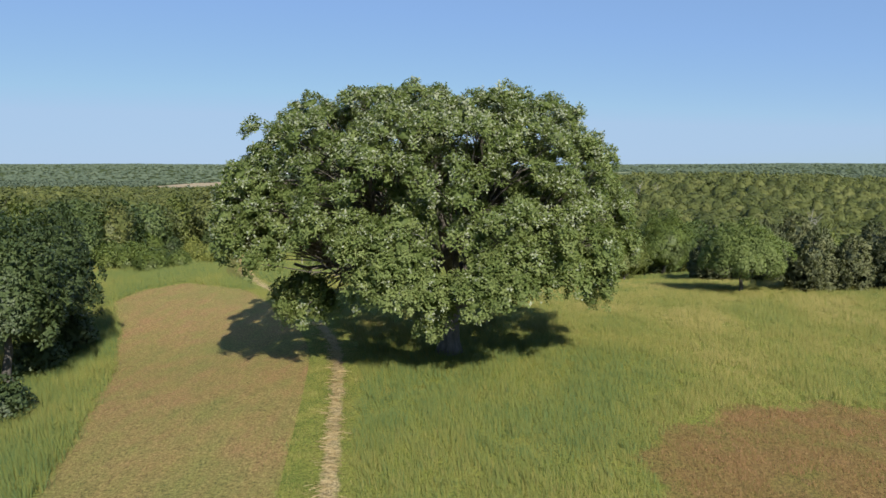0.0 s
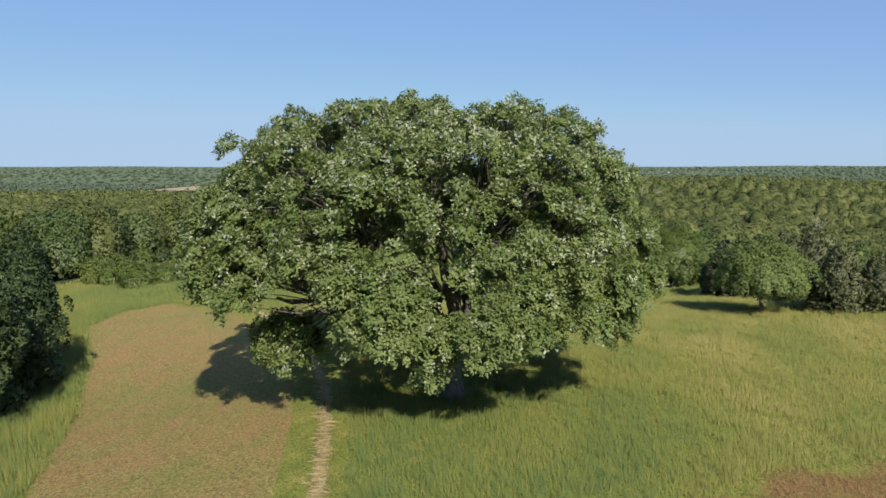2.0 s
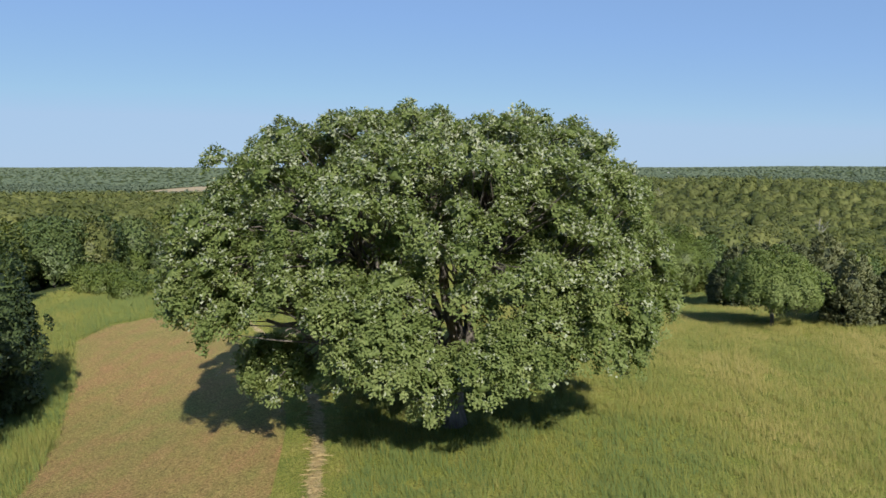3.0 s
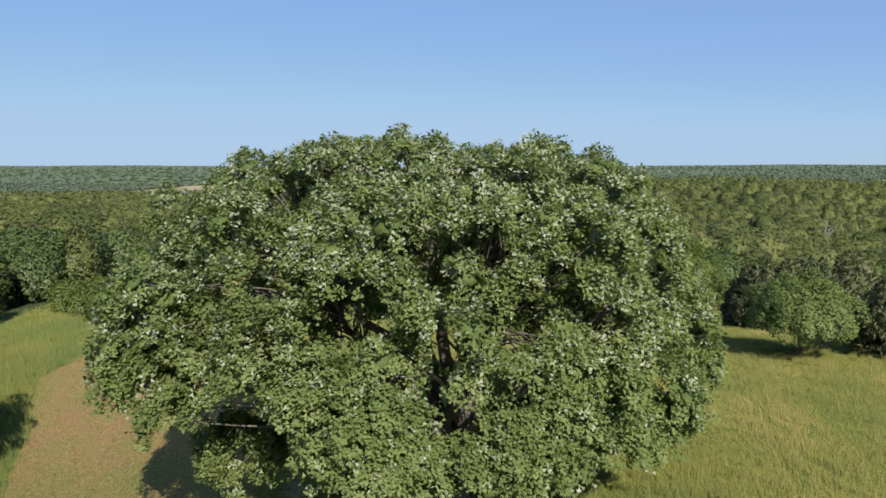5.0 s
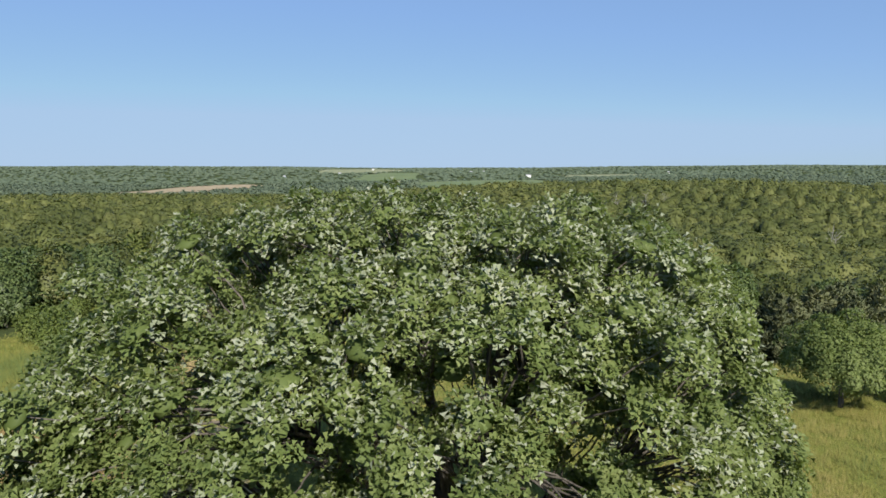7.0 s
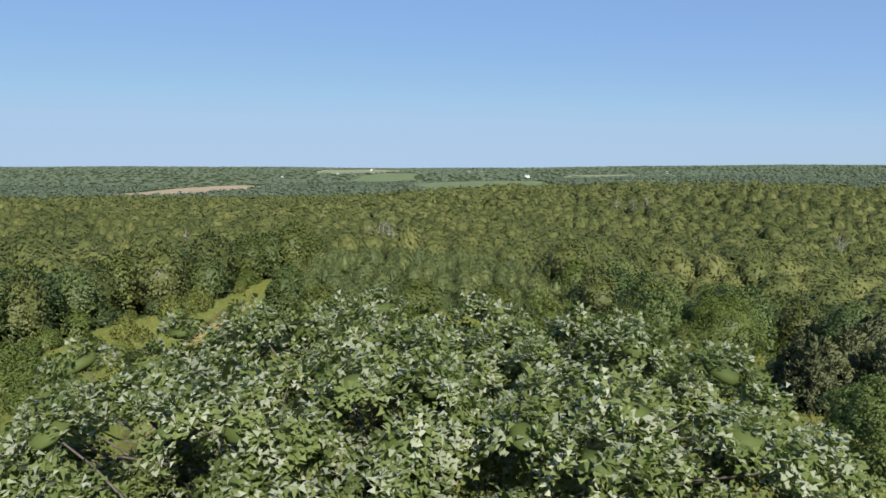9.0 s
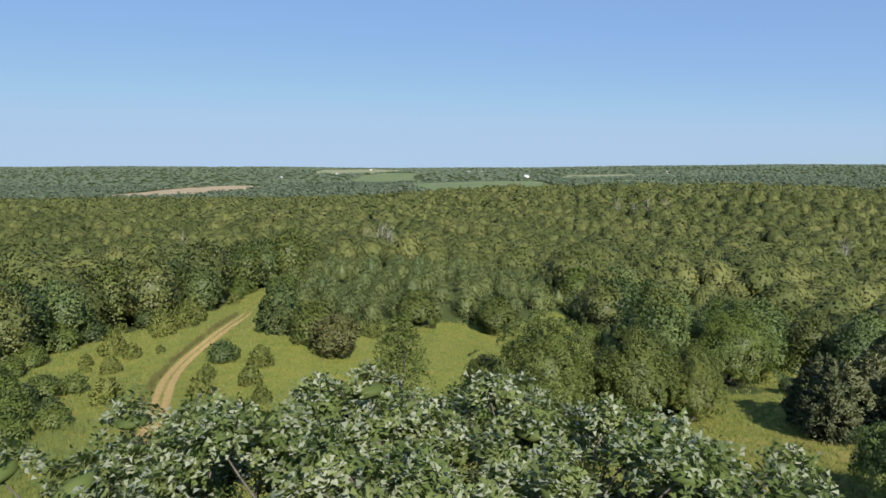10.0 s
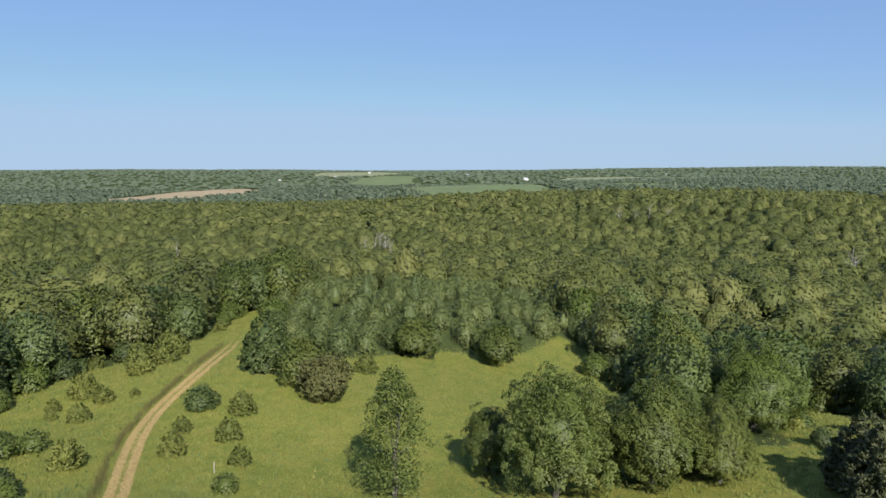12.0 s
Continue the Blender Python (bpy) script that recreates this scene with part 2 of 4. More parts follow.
def sprays(rng, count, axes, mid, skin, low=-0.55, inner=0.2):
    """Places of leafy sprays on a crown's skin, and the ways they face."""
    axes, mid = np.asarray(axes, float), np.asarray(mid, float)
    d = unit(spread(count, low) + rng.normal(size=(count, 3)) * 0.55 / math.sqrt(count))
    r = 1 + rng.normal(size=(count, 1)) * 0.035
    r = np.where(rng.uniform(size=(count, 1)) < inner, r * rng.uniform(0.55, 0.9, (count, 1)), r)
    return mid + skin(d) * axes * r, unit(d / axes * axes.mean() + np.array([0, 0, 0.4]))


def ball(level):
    bm = bmesh.new()
    bmesh.ops.create_icosphere(bm, subdivisions=level, radius=1.0)
    d = unit(np.array([v.co[:] for v in bm.verts]))
    fs = np.array([[l.index for l in f.verts] for f in bm.faces])
    bm.free()
    return d, fs


BALLS = {level: ball(level) for level in (1, 2, 3)}


def core_of(rng, skin, axes, mid, level, size):
    """A solid core added inside a crown, a little smaller than its skin."""
    d, fs = BALLS[level]
    return np.asarray(mid, float) + skin(d) * np.asarray(axes, float) * size * (1 + 0.05 * rng.normal(size=(len(d), 1))), fs, unit(d + np.array([0, 0, 0.25]))


def on_sprays(rng, p, out, radius, per, puffed=0.5, droop=0.2, rise=0.0, loft=0.12):
    """Points over shallow cushions at p that face out: the places, the way each leaf or tuft faces, and the way it points."""
    n = len(p) * per
    p, out = np.repeat(p, per, 0), np.repeat(out, per, 0)
    radius = np.repeat(np.broadcast_to(radius, len(p) // per), per)[:, None]
    a = unit(np.cross(out, rng.normal(size=(n, 3))))
    u = np.sqrt(rng.uniform(size=(n, 1)))
    at = p + a * u * radius + out * ((1 - u * u) * puffed * radius + rng.normal(size=(n, 1)) * loft * radius)
    at[:, 2] -= (droop * radius * u * u)[:, 0]
    face = unit(out * 0.8 + a * u * 0.7 + np.array([0, 0, 0.45]))
    way = unit(a * 0.8 + out * 0.3 + rng.normal(size=(n, 3)) * 0.5 + np.array([0, 0, rise]))
    return at, face, way


def tube(points, radii, sides=8, rough=0.0, rng=None):
    """A tapering, closed-ended tube along points."""
    points, radii = np.asarray(points, float), np.asarray(radii, float)
    along = unit(np.gradient(points, axis=0))
    ref = np.where(np.abs(along[:, 2:3]) > 0.9, [[1.0, 0, 0]], [[0, 0, 1.0]])
    a = unit(np.cross(along, ref))
    b = np.cross(along, a)
    w = np.linspace(0, 2 * np.pi, sides, endpoint=False)
    r = radii[:, None] * np.ones((1, sides))
    if rough and rng is not None:
        r = r * (1 + rough * rng.normal(size=r.shape))
    v = points[:, None] + r[..., None] * (np.cos(w)[None, :, None] * a[:, None] + np.sin(w)[None, :, None] * b[:, None])
    v = v.reshape(-1, 3)
    i, j = np.meshgrid(np.arange(len(points) - 1), np.arange(sides), indexing="ij")
    q = np.stack([i * sides + j, i * sides + (j + 1) % sides, (i + 1) * sides + (j + 1) % sides, (i + 1) * sides + j], -1).reshape(-1, 4)
    return v, q


def joined(pieces):
    vs, fs, k = [], [], 0
    for v, f in pieces:
        vs.append(v)
        fs.append(np.asarray(f) + k)
        k += len(v)
    return np.concatenate(vs), np.concatenate(fs)


def bowed(a, b, lift, n=7):
    """A line from a to b that rises by lift on its way."""
    s = np.linspace(0, 1, n)[:, None]
    p = np.asarray(a) * (1 - s) + np.asarray(b) * s
    p[:, 2] += (lift * np.sin(np.pi * s) ** 1.0)[:, 0]
    return p


def blue(rng, sampler, count, gap):
    """Points from sampler(rng) that keep a distance from one another."""
    got = np.empty((0, 3))
    for _ in range(count * 30):
        p = sampler(rng)
        if len(got) == 0 or np.min(np.linalg.norm(got - p, axis=1)) > gap:
            got = np.vstack([got, p])
            if len(got) >= count:
                break
    return got

def waves(x, y, size, seed):
    """Smooth patches from 0 to 1."""
    r = np.random.default_rng(seed)
    f = np.zeros(np.shape(x))
    for _ in range(9):
        a, k = r.uniform(0, 2 * np.pi), r.uniform(0.5, 2.2) / size
        f = f + np.sin((x * math.cos(a) + y * math.sin(a)) * k * 2 * np.pi + r.uniform(0, 7))
    return np.clip(0.5 + f / 7, 0, 1)

# ---------------------------------------------------------------- the lie of the land


def ease(v, a, b):
    s = np.clip((v - a) / (b - a), 0, 1)
    return s * s * (3 - 2 * s)


def hump(x, y, cx, cy, r, h):
    return h * np.exp(-((x - cx) ** 2 + (y - cy) ** 2) / (2 * r * r))


def land(x, y):
    """Height of the ground: a grassy spur that falls into a wooded valley, with a far ridge."""
    x, y = np.asarray(x, float), np.asarray(y, float)
    u, v = np.clip(x, -75, 70) / 50, (np.clip(y, -10, 200) - 90) / 60
    spur = (-5.33 - 1.25 * u - 4.91 * v - 0.18 * u * u - 3.31 * u * v - 1.24 * v * v + 1.74 * u ** 3 + 1.55 * u * u * v - 1.5 * u * v * v
            + 1.42 * v ** 3 + 0.37 * v ** 4 + 0.91 * u * v ** 3 - 2.81 * u * u * v * v - 0.07 * v ** 5)
    spur = (spur + hump(x, y, -28, 146, 15, 2.1) + hump(x, y, -28, 93, 15, 1.2) + hump(x, y, -2, 117, 13, -1.4) + hump(x, y, -4, 169, 15, -1.7)
            + hump(x, y, -48, 130, 8, -1.3) + hump(x, y, 52, 127, 11, 1.3) + hump(x, y, -25, 52, 10, -0.7))
    far = (-44 + hump(x, y, 330, 680, 200, 34) + hump(x, y, 60, 900, 150, 20) + hump(x, y, -430, 680, 230, 20) + hump(x, y, -130, 200, 90, 26)
           + hump(x, y, 60, 245, 95, 19) + hump(x, y, 900, 1900, 500, 22) + hump(x, y, 100, 1700, 330, 18) + hump(x, y, 0, -200, 200, 25) + hump(x, y, -190, 2850, 260, 12) + hump(x, y, -390, 3400, 300, 12) + hump(x, y, 960, 2700, 260, 10) + hump(x, y, 1060, 2200, 220, 10)
           + 49 * ease(y, 2000, 4300) + (16 * ease(x, 0, 2200) + 13 * ease(-x, 0, 1800)) * ease(y, 2500, 4300) + 2.0 * np.sin(x / 170 + 1) * np.sin(y / 210))
    d = np.sqrt((x / 95) ** 2 + ((y - 70) / 135) ** 2)
    w = 1 - ease(d, 0.85, 1.7)
    return spur * w + far * (1 - w)


def inside(x, y, poly):
    hit = np.zeros(np.shape(x), bool)
    for (x0, y0), (x1, y1) in zip(poly, poly[1:] + poly[:1]):
        cross = (y0 > y) != (y1 > y)
        with np.errstate(divide="ignore", invalid="ignore"):
            hit ^= cross & (x < (x1 - x0) * (y - y0) / (y1 - y0) + x0)
    return hit


def line_gap(x, y, line):
    d = np.full(np.shape(x), 1e9)
    for (x0, y0), (x1, y1) in zip(line, line[1:]):
        s = np.clip(((x - x0) * (x1 - x0) + (y - y0) * (y1 - y0)) / ((x1 - x0) ** 2 + (y1 - y0) ** 2), 0, 1)
        d = np.minimum(d, np.hypot(x - x0 - s * (x1 - x0), y - y0 - s * (y1 - y0)))
    return d


def depth_in(x, y, poly):
    """Distance from the edge of a polygon, positive inside."""
    d = line_gap(x, y, poly + poly[:1])
    return np.where(inside(x, y, poly), d, -d)


MOWN = [(-9, -60), (-13, 0), (-16.2, 25), (-18.6, 33.4), (-23.7, 47.7), (-29.5, 61), (-36, 73), (-35.5, 79), (-31.5, 82.6), (-22.5, 77), (-13, 62), (-8.9, 48), (-7.8, 38), (-6.5, 26), (-4, 0), (2, -60)]
RED = [(9.0, 20), (9.3, 29.7), (12, 33.5), (16, 36.6), (21, 37.9), (27, 37), (48, 30), (48, -60), (4, -60)]
TRACK = [(5.8, -60), (-1.4, 0), (-4.6, 26), (-6.75, 42.7), (-8.6, 52), (-13.5, 66), (-21.4, 79.9), (-26.4, 90), (-29.6, 102.5), (-32.1, 110), (-35.4, 121), (-36.9, 131), (-36.5, 145), (-37.7, 162), (-40.1, 179), (-43, 196)]
VERGE = [(2, -60), (-4.2, 0), (-6.5, 26), (-7.8, 38), (-8.9, 48), (-13, 62), (-22.5, 77), (-20, 80), (-11, 62), (-6.6, 52), (-5.2, 42.7), (-3.5, 26), (-0.4, 0), (7.5, -60)]
OPEN = [(-90, -90), (-75, 10), (-31, 33), (-30, 40), (-35, 56), (-46, 72), (-56, 92), (-61, 106), (-62, 120), (-63, 138), (-66, 152), (-54, 160), (-48, 175), (-46, 205), (-38, 205), (-30, 158), (-20, 158), (-12, 168), (0, 176), (8, 176), (18, 180), (28, 197), (33, 190), (31, 160),
        (30, 128), (44, 124), (53, 150), (66, 154), (61, 128), (50, 108), (40, 94), (44, 80), (80, 74), (130, 60), (140, -90)]


def spaced(a, b, step, grow):
    """Even steps between a and b, then ever longer ones out to the horizon."""
    mid = list(np.arange(a, b + step / 2, step))
    s, lo, hi = step, mid[0], mid[-1]
    low, high = [], []
    while hi < 7000:
        s *= grow
        hi += s
        lo -= s
        low.append(lo)
        high.append(hi)
    return np.array(low[::-1] + mid + high)


gx, gy = spaced(-50, 50, 1.05, 1.11), spaced(10, 190, 1.05, 1.11)
X, Y = np.meshgrid(gx, gy, indexing="ij")
Z = land(X, Y)
soil_gap = line_gap(X, Y, TRACK)
Z = Z - 0.10 * np.exp(-(soil_gap / 1.6) ** 4)
nx, ny = len(gx), len(gy)
i, j = np.meshgrid(np.arange(nx - 1), np.arange(ny - 1), indexing="ij")
quads = np.stack([i * ny + j, (i + 1) * ny + j, (i + 1) * ny + j + 1, i * ny + j + 1], -1).reshape(-1, 4)
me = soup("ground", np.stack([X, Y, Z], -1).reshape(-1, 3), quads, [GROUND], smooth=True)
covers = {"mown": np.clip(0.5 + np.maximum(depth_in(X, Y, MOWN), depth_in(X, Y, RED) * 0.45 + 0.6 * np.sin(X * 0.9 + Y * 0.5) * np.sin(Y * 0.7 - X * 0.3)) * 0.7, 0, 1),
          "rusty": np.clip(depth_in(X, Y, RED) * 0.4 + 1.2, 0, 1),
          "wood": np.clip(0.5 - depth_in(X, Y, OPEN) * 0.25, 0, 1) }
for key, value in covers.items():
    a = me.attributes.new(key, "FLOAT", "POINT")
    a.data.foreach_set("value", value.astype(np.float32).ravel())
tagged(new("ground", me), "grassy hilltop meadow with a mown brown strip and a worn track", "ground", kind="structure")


def track():
    """The worn track: a strip along its line, straw-strewn at first and two bare ruts farther on."""
    p = np.array(TRACK)
    k = np.arange(len(p))
    fine = np.arange(0, len(p) - 1 + 1e-6, 1 / 24)
    line = np.empty((len(fine), 2))
    for n, f in enumerate(fine):
        a = min(int(f), len(p) - 2)
        t = f - a
        p0, p1, p2, p3 = p[max(a - 1, 0)], p[a], p[a + 1], p[min(a + 2, len(p) - 1)]
        line[n] = 0.5 * (2 * p1 + (p2 - p0) * t + (2 * p0 - 5 * p1 + 4 * p2 - p3) * t * t + (3 * p1 - p0 - 3 * p2 + p3) * t ** 3)
    way = unit(np.gradient(line, axis=0))
    out = np.stack([way[:, 1], -way[:, 0]], -1)
    across = np.linspace(-2.0, 2.0, 21)
    q = line[:, None] + out[:, None] * across[None, :, None]
    far = ease(line[:, 1], 72, 100)[:, None]
    rut = np.exp(-((np.abs(across) - 0.72) / 0.42) ** 2)[None]
    single = np.exp(-(across / 0.5) ** 2)[None]
    soil = np.clip((0.95 * rut + 0.45 * np.exp(-(across / 1.15) ** 4)[None]) * far + 0.9 * single * (1 - far), 0, 1) * (1 - 0.9 * ease(np.abs(across), 1.5, 1.95))[None]
    soil = soil * (1 - 0.65 * ease(line[:, 1], 138, 190))[:, None]
    patchy = 0.8 + 0.10 * (np.sin(line[:, 1:] * 2.3 + 2.0 * np.sin(line[:, 1:] * 0.9)) + np.sin(line[:, 1:] * 5.9 + 9 * across[None] + 3 * np.sin(line[:, 1:] * 1.7))) * (1 - 0.5 * far)
    soil = soil * patchy
    z = land(q[..., 0], q[..., 1]) + 0.035 - 0.07 * rut * far - 0.03 * ease(np.abs(across), 1.6, 2.0)[None]
    m, n = len(line), len(across)
    i, j = np.meshgrid(np.arange(m - 1), np.arange(n - 1), indexing="ij")
    f = np.stack([i * n + j, i * n + j + 1, (i + 1) * n + j + 1, (i + 1) * n + j], -1).reshape(-1, 4)
    me = soup("track", np.concatenate([q, z[..., None]], -1).reshape(-1, 3), f, [GROUND], smooth=True)
    for key, value in (("soil", soil), ("mown", np.zeros_like(soil)), ("wood", np.zeros_like(soil)), ("bare", far + np.zeros_like(soil))):
        me.attributes.new(key, "FLOAT", "POINT").data.foreach_set("value", value.astype(np.float32).ravel())
    tagged(new("track", me), "worn farm track of straw and bare tan soil through the grass", "track", kind="structure")


track()


def height(x, y):
    return float(land(x, y))

# ---------------------------------------------------------------- the great oak


def great_oak(x, y):
    rng = np.random.default_rng(11)
    z = height(x, y)
    oak = tagged(new("oak_tree"), "huge spreading bur oak with a broad dome of pale-flecked leaves", "tree")
    oak.location = (x, y, z)
    cx, cy, cz = -1.35, 1.0, 8.2          # middle of the crown, from the trunk's foot
    core = np.array([cx, cy, cz])

    def dome(r):
        """A point of the crown's skin, boxier than an ellipsoid and flat below."""
        while True:
            d = unit(r.normal(size=3))
            if d[2] > -0.12:
                break
        e = 2.6
        p = d * ((abs(d[0]) ** 2.13 + abs(d[1]) ** 2.13) ** (e / 2.13) + abs(d[2]) ** e) ** (-1 / e)
        p = p + np.array([-0.02 * max(p[2], 0), 0, 0])
        return core + p * np.array([13.7, 12.0 if d[1] > 0 else 11.0, 10.1 if d[2] > 0 else 3.0])

    # sprays: cushions of foliage over the crown's skin, which swells into boughs with dark clefts between
    masses = blue(rng, dome, 60, 3.3)
    skin = blue(rng, dome, 520, 1.27)
    away = np.min(np.linalg.norm(skin[:, None] - masses[None], axis=2), 1)
    swell = 1.6 * np.exp(-(away / 1.5) ** 2) - 1.0 + np.clip(rng.normal(size=len(skin)), -1.5, 1) * 0.25
    skin = skin + unit(skin - core) * swell[:, None]
    skin[:, 2] = np.where(skin[:, 2] > 18.0, 18.0 + 0.5 * (skin[:, 2] - 18.0), skin[:, 2])
    skin = skin[rng.uniform(size=len(skin)) > 0.45 * ease(away, 1.6, 2.4)]
    bx, by, bz = skin.T
    hollow = (np.abs(bx - 0.2) < 1.0) & (by < -4) & (bz > 7.6) & (bz < 9.4)
    cleft = (np.abs(bx + 4.6 - 0.35 * (bz - 9)) < 0.8) & (by < -4) & (bz > 10.0) & (bz < 13.0)
    side = (np.abs(bx - 6.0) < 1.1) & (by < -3) & (bz > 6.0) & (bz < 9.2)
    under = bz < 6.3
    gap = (bx > -10.4) & (bx < -6.2) & (bz < 8.0)
    skin = skin[~hollow & ~cleft & ~side & ~under & ~gap]

    # boughs that reach beyond the dome: middle and half-size of each, and its sprays
    low_boughs = [((-3.1, -8.7, 6.7), (2.5, 1.2, 1.6), 24), ((2.5, -8.9, 6.6), (2.2, 1.2, 1.6), 21), ((-0.9, -7.5, 4.3), (0.55, 0.5, 1.1), 5), ((-9.4, -4.0, 4.5), (2.0, 1.2, 1.4), 17),
                  ((-12.1, -6.6, 9.0), (1.9, 2.3, 2.2), 26), ((-12.2, -6.2, 11.6), (1.5, 2.0, 1.4), 10), ((9.8, -2.2, 5.2), (1.5, 1.0, 1.1), 8), ((7.4, -6.6, 7.0), (2.2, 1.2, 1.2), 12), ((4.6, -8.3, 9.6), (1.9, 0.9, 1.1), 9),
                  ((-5.2, -9.0, 8.9), (1.4, 1.1, 1.1), 9), ((11.0, -2.0, 8.2), (1.2, 2.2, 1.6), 10)]
    hung = []
    for at, size, many in low_boughs:
        d = unit(spread(many, -0.6) + rng.normal(size=(many, 3)) * 0.25)
        hung.append(np.array(at) + d * np.array(size) * rng.uniform(0.55, 1.08, (many, 1)))
    hung = np.concatenate(hung)
    inner = blue(rng, lambda r: core + (dome(r) - core) * r.uniform(0.45, 0.82) + np.array([0, 0, 1.2]), 165, 1.75)
    inner = inner[(inner[:, 2] > 5.8) & ~((np.abs(inner[:, 0] - 0.2) < 0.8) & (inner[:, 1] < -4.0) & (inner[:, 2] < 9.0)) & ~((inner[:, 0] > -10) & (inner[:, 0] < -6.2) & (inner[:, 2] < 8.2))]
    places = np.concatenate([skin, hung, inner])
    outward = (places - core) * np.array([1, 1, 1.2])
    facing = unit(unit(outward) + np.array([0, -0.1, 0.65]) + rng.normal(size=places.shape) * 0.22)

    # trunk and limbs
    fork = np.array([0.0, 0.0, 3.4])
    flare = np.array([(0, 0, -0.3), (0, 0, 0.25), (0.02, 0, 0.9), (0.03, 0.02, 2.0), (0.0, 0.0, 3.0), (-0.1, 0.05, 4.4)])
    part("trunk", soup("trunk", *tube(flare, [1.15, 0.92, 0.74, 0.68, 0.72, 0.55], 16, 0.05, rng), [OAK_BARK], smooth=True), oak, "thick furrowed grey-brown trunk")
    ends = []
    for n in range(11):
        w = 2 * math.pi * (n + 0.3 * rng.uniform(-1, 1)) / 11
        reach = 0.62 if n % 2 else 0.74
        top = rng.uniform(5.0, 7.5) if n % 2 == 0 else rng.uniform(9.0, 12.5)
        ends.append(np.array([cx + math.cos(w) * 13.0 * reach * (1 if n % 2 == 0 else 0.7), cy + math.sin(w) * 11.5 * reach * (1 if n % 2 == 0 else 0.7), top]))
    ends += [np.array([-1.0, 0.5, 14.0]), np.array([2.0, 1.0, 13.5])]
    lines = [bowed(fork + rng.normal(size=3) * 0.2, e, 0.9, 9) for e in ends]
    for l in lines:
        l[1:-1] += rng.normal(size=(len(l) - 2, 3)) * 0.28
    pieces = [[tube(l, np.linspace(0.40, 0.10, len(l)), 8, 0.04, rng)] for l in lines]
    for p in (*skin, *hung, *inner[::2]):
        gap = [np.min(np.linalg.norm(l[2:] - p, axis=1)) for l in lines]
        k = int(np.argmin(gap))
        l = lines[k]
        at = l[2 + int(np.argmin(np.linalg.norm(l[2:] - (p + core) / 2, axis=1)))]
        b = bowed(at, p, rng.uniform(0.2, 0.8), 6)
        b[1:-1] += rng.normal(size=(4, 3)) * 0.15
        pieces[k].append(tube(b, np.linspace(0.07, 0.02, 6), 5))
    for pc in pieces:
        part("limb", soup("limb", *joined(pc), [OAK_BARK], smooth=True), oak)

    # tufts of lobed leaves over every spray
    m, many = 27, 19
    reach = rng.uniform(0.72, 1.12, len(places))
    c, look_out, _ = on_sprays(rng, places, facing, reach, m, 0.55, 0.3)
    shade = np.repeat(rng.normal(0.5, 0.11, len(places)), m) + rng.normal(size=len(c)) * 0.17
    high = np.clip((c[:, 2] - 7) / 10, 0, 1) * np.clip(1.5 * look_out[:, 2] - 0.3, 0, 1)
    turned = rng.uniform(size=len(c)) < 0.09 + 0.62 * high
    look_out = unit(look_out + rng.normal(size=look_out.shape) * 0.3)
    out = np.repeat(look_out, many, 0)
    spin = unit(np.cross(out, rng.normal(size=out.shape)))
    way = unit(spin + out * rng.uniform(-0.1, 0.8, (len(out), 1)) + rng.normal(size=out.shape) * 0.2)
    at = np.repeat(c, many, 0) + way * 0.05 + rng.normal(size=out.shape) * 0.10
    tint = np.clip(np.repeat(shade, many) + rng.normal(size=len(at)) * 0.07, 0, 1)
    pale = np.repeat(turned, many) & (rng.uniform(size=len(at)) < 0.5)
    face = unit(out * 0.8 + way * 0.25 + np.array([0, 0, 0.5]))
    v, q, nrm = leaves(rng, at, way, rng.uniform(0.14, 0.23, len(at)), rng.uniform(0.09, 0.14, len(at)), face, 0.4, True, 0.86)
    # an added core in each spray, its inner shade set as a low tint
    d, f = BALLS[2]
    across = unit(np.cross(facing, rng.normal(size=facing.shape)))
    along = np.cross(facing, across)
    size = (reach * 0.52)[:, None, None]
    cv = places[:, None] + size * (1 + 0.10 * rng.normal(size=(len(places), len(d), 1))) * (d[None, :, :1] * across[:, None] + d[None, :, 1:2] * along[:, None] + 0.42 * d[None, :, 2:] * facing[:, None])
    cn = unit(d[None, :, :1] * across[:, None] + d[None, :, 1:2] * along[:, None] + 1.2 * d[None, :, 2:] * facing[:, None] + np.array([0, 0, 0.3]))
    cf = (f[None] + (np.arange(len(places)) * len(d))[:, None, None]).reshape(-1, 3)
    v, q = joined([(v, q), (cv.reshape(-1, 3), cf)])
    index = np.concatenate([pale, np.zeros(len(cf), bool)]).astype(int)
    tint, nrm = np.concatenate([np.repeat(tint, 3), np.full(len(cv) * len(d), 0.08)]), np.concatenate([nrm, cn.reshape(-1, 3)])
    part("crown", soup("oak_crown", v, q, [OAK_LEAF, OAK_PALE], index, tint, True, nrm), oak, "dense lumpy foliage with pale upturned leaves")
    # a bare broken bough in the hollow over the trunk
    snapped = [tube(bowed((-0.6, -3.6, 7.6), (-1.6, -8.3, 8.9), 0.4, 7), np.linspace(0.09, 0.035, 7), 6)]
    for dx, dz in ((-0.7, 0.5), (0.5, 0.6), (-0.3, -0.5), (0.2, 0.9)):
        snapped.append(tube(bowed((-1.45, -7.6, 8.85), (-1.6 + dx, -8.7, 8.9 + dz), 0.1, 5), np.linspace(0.04, 0.015, 5), 5))
    part("dead_bough", soup("dead_bough", *joined(snapped), [PALE_BARK], smooth=True), oak, "bare pale dead bough")
    return oak


great_oak(0.45, 47.6)

# ---------------------------------------------------------------- other trees


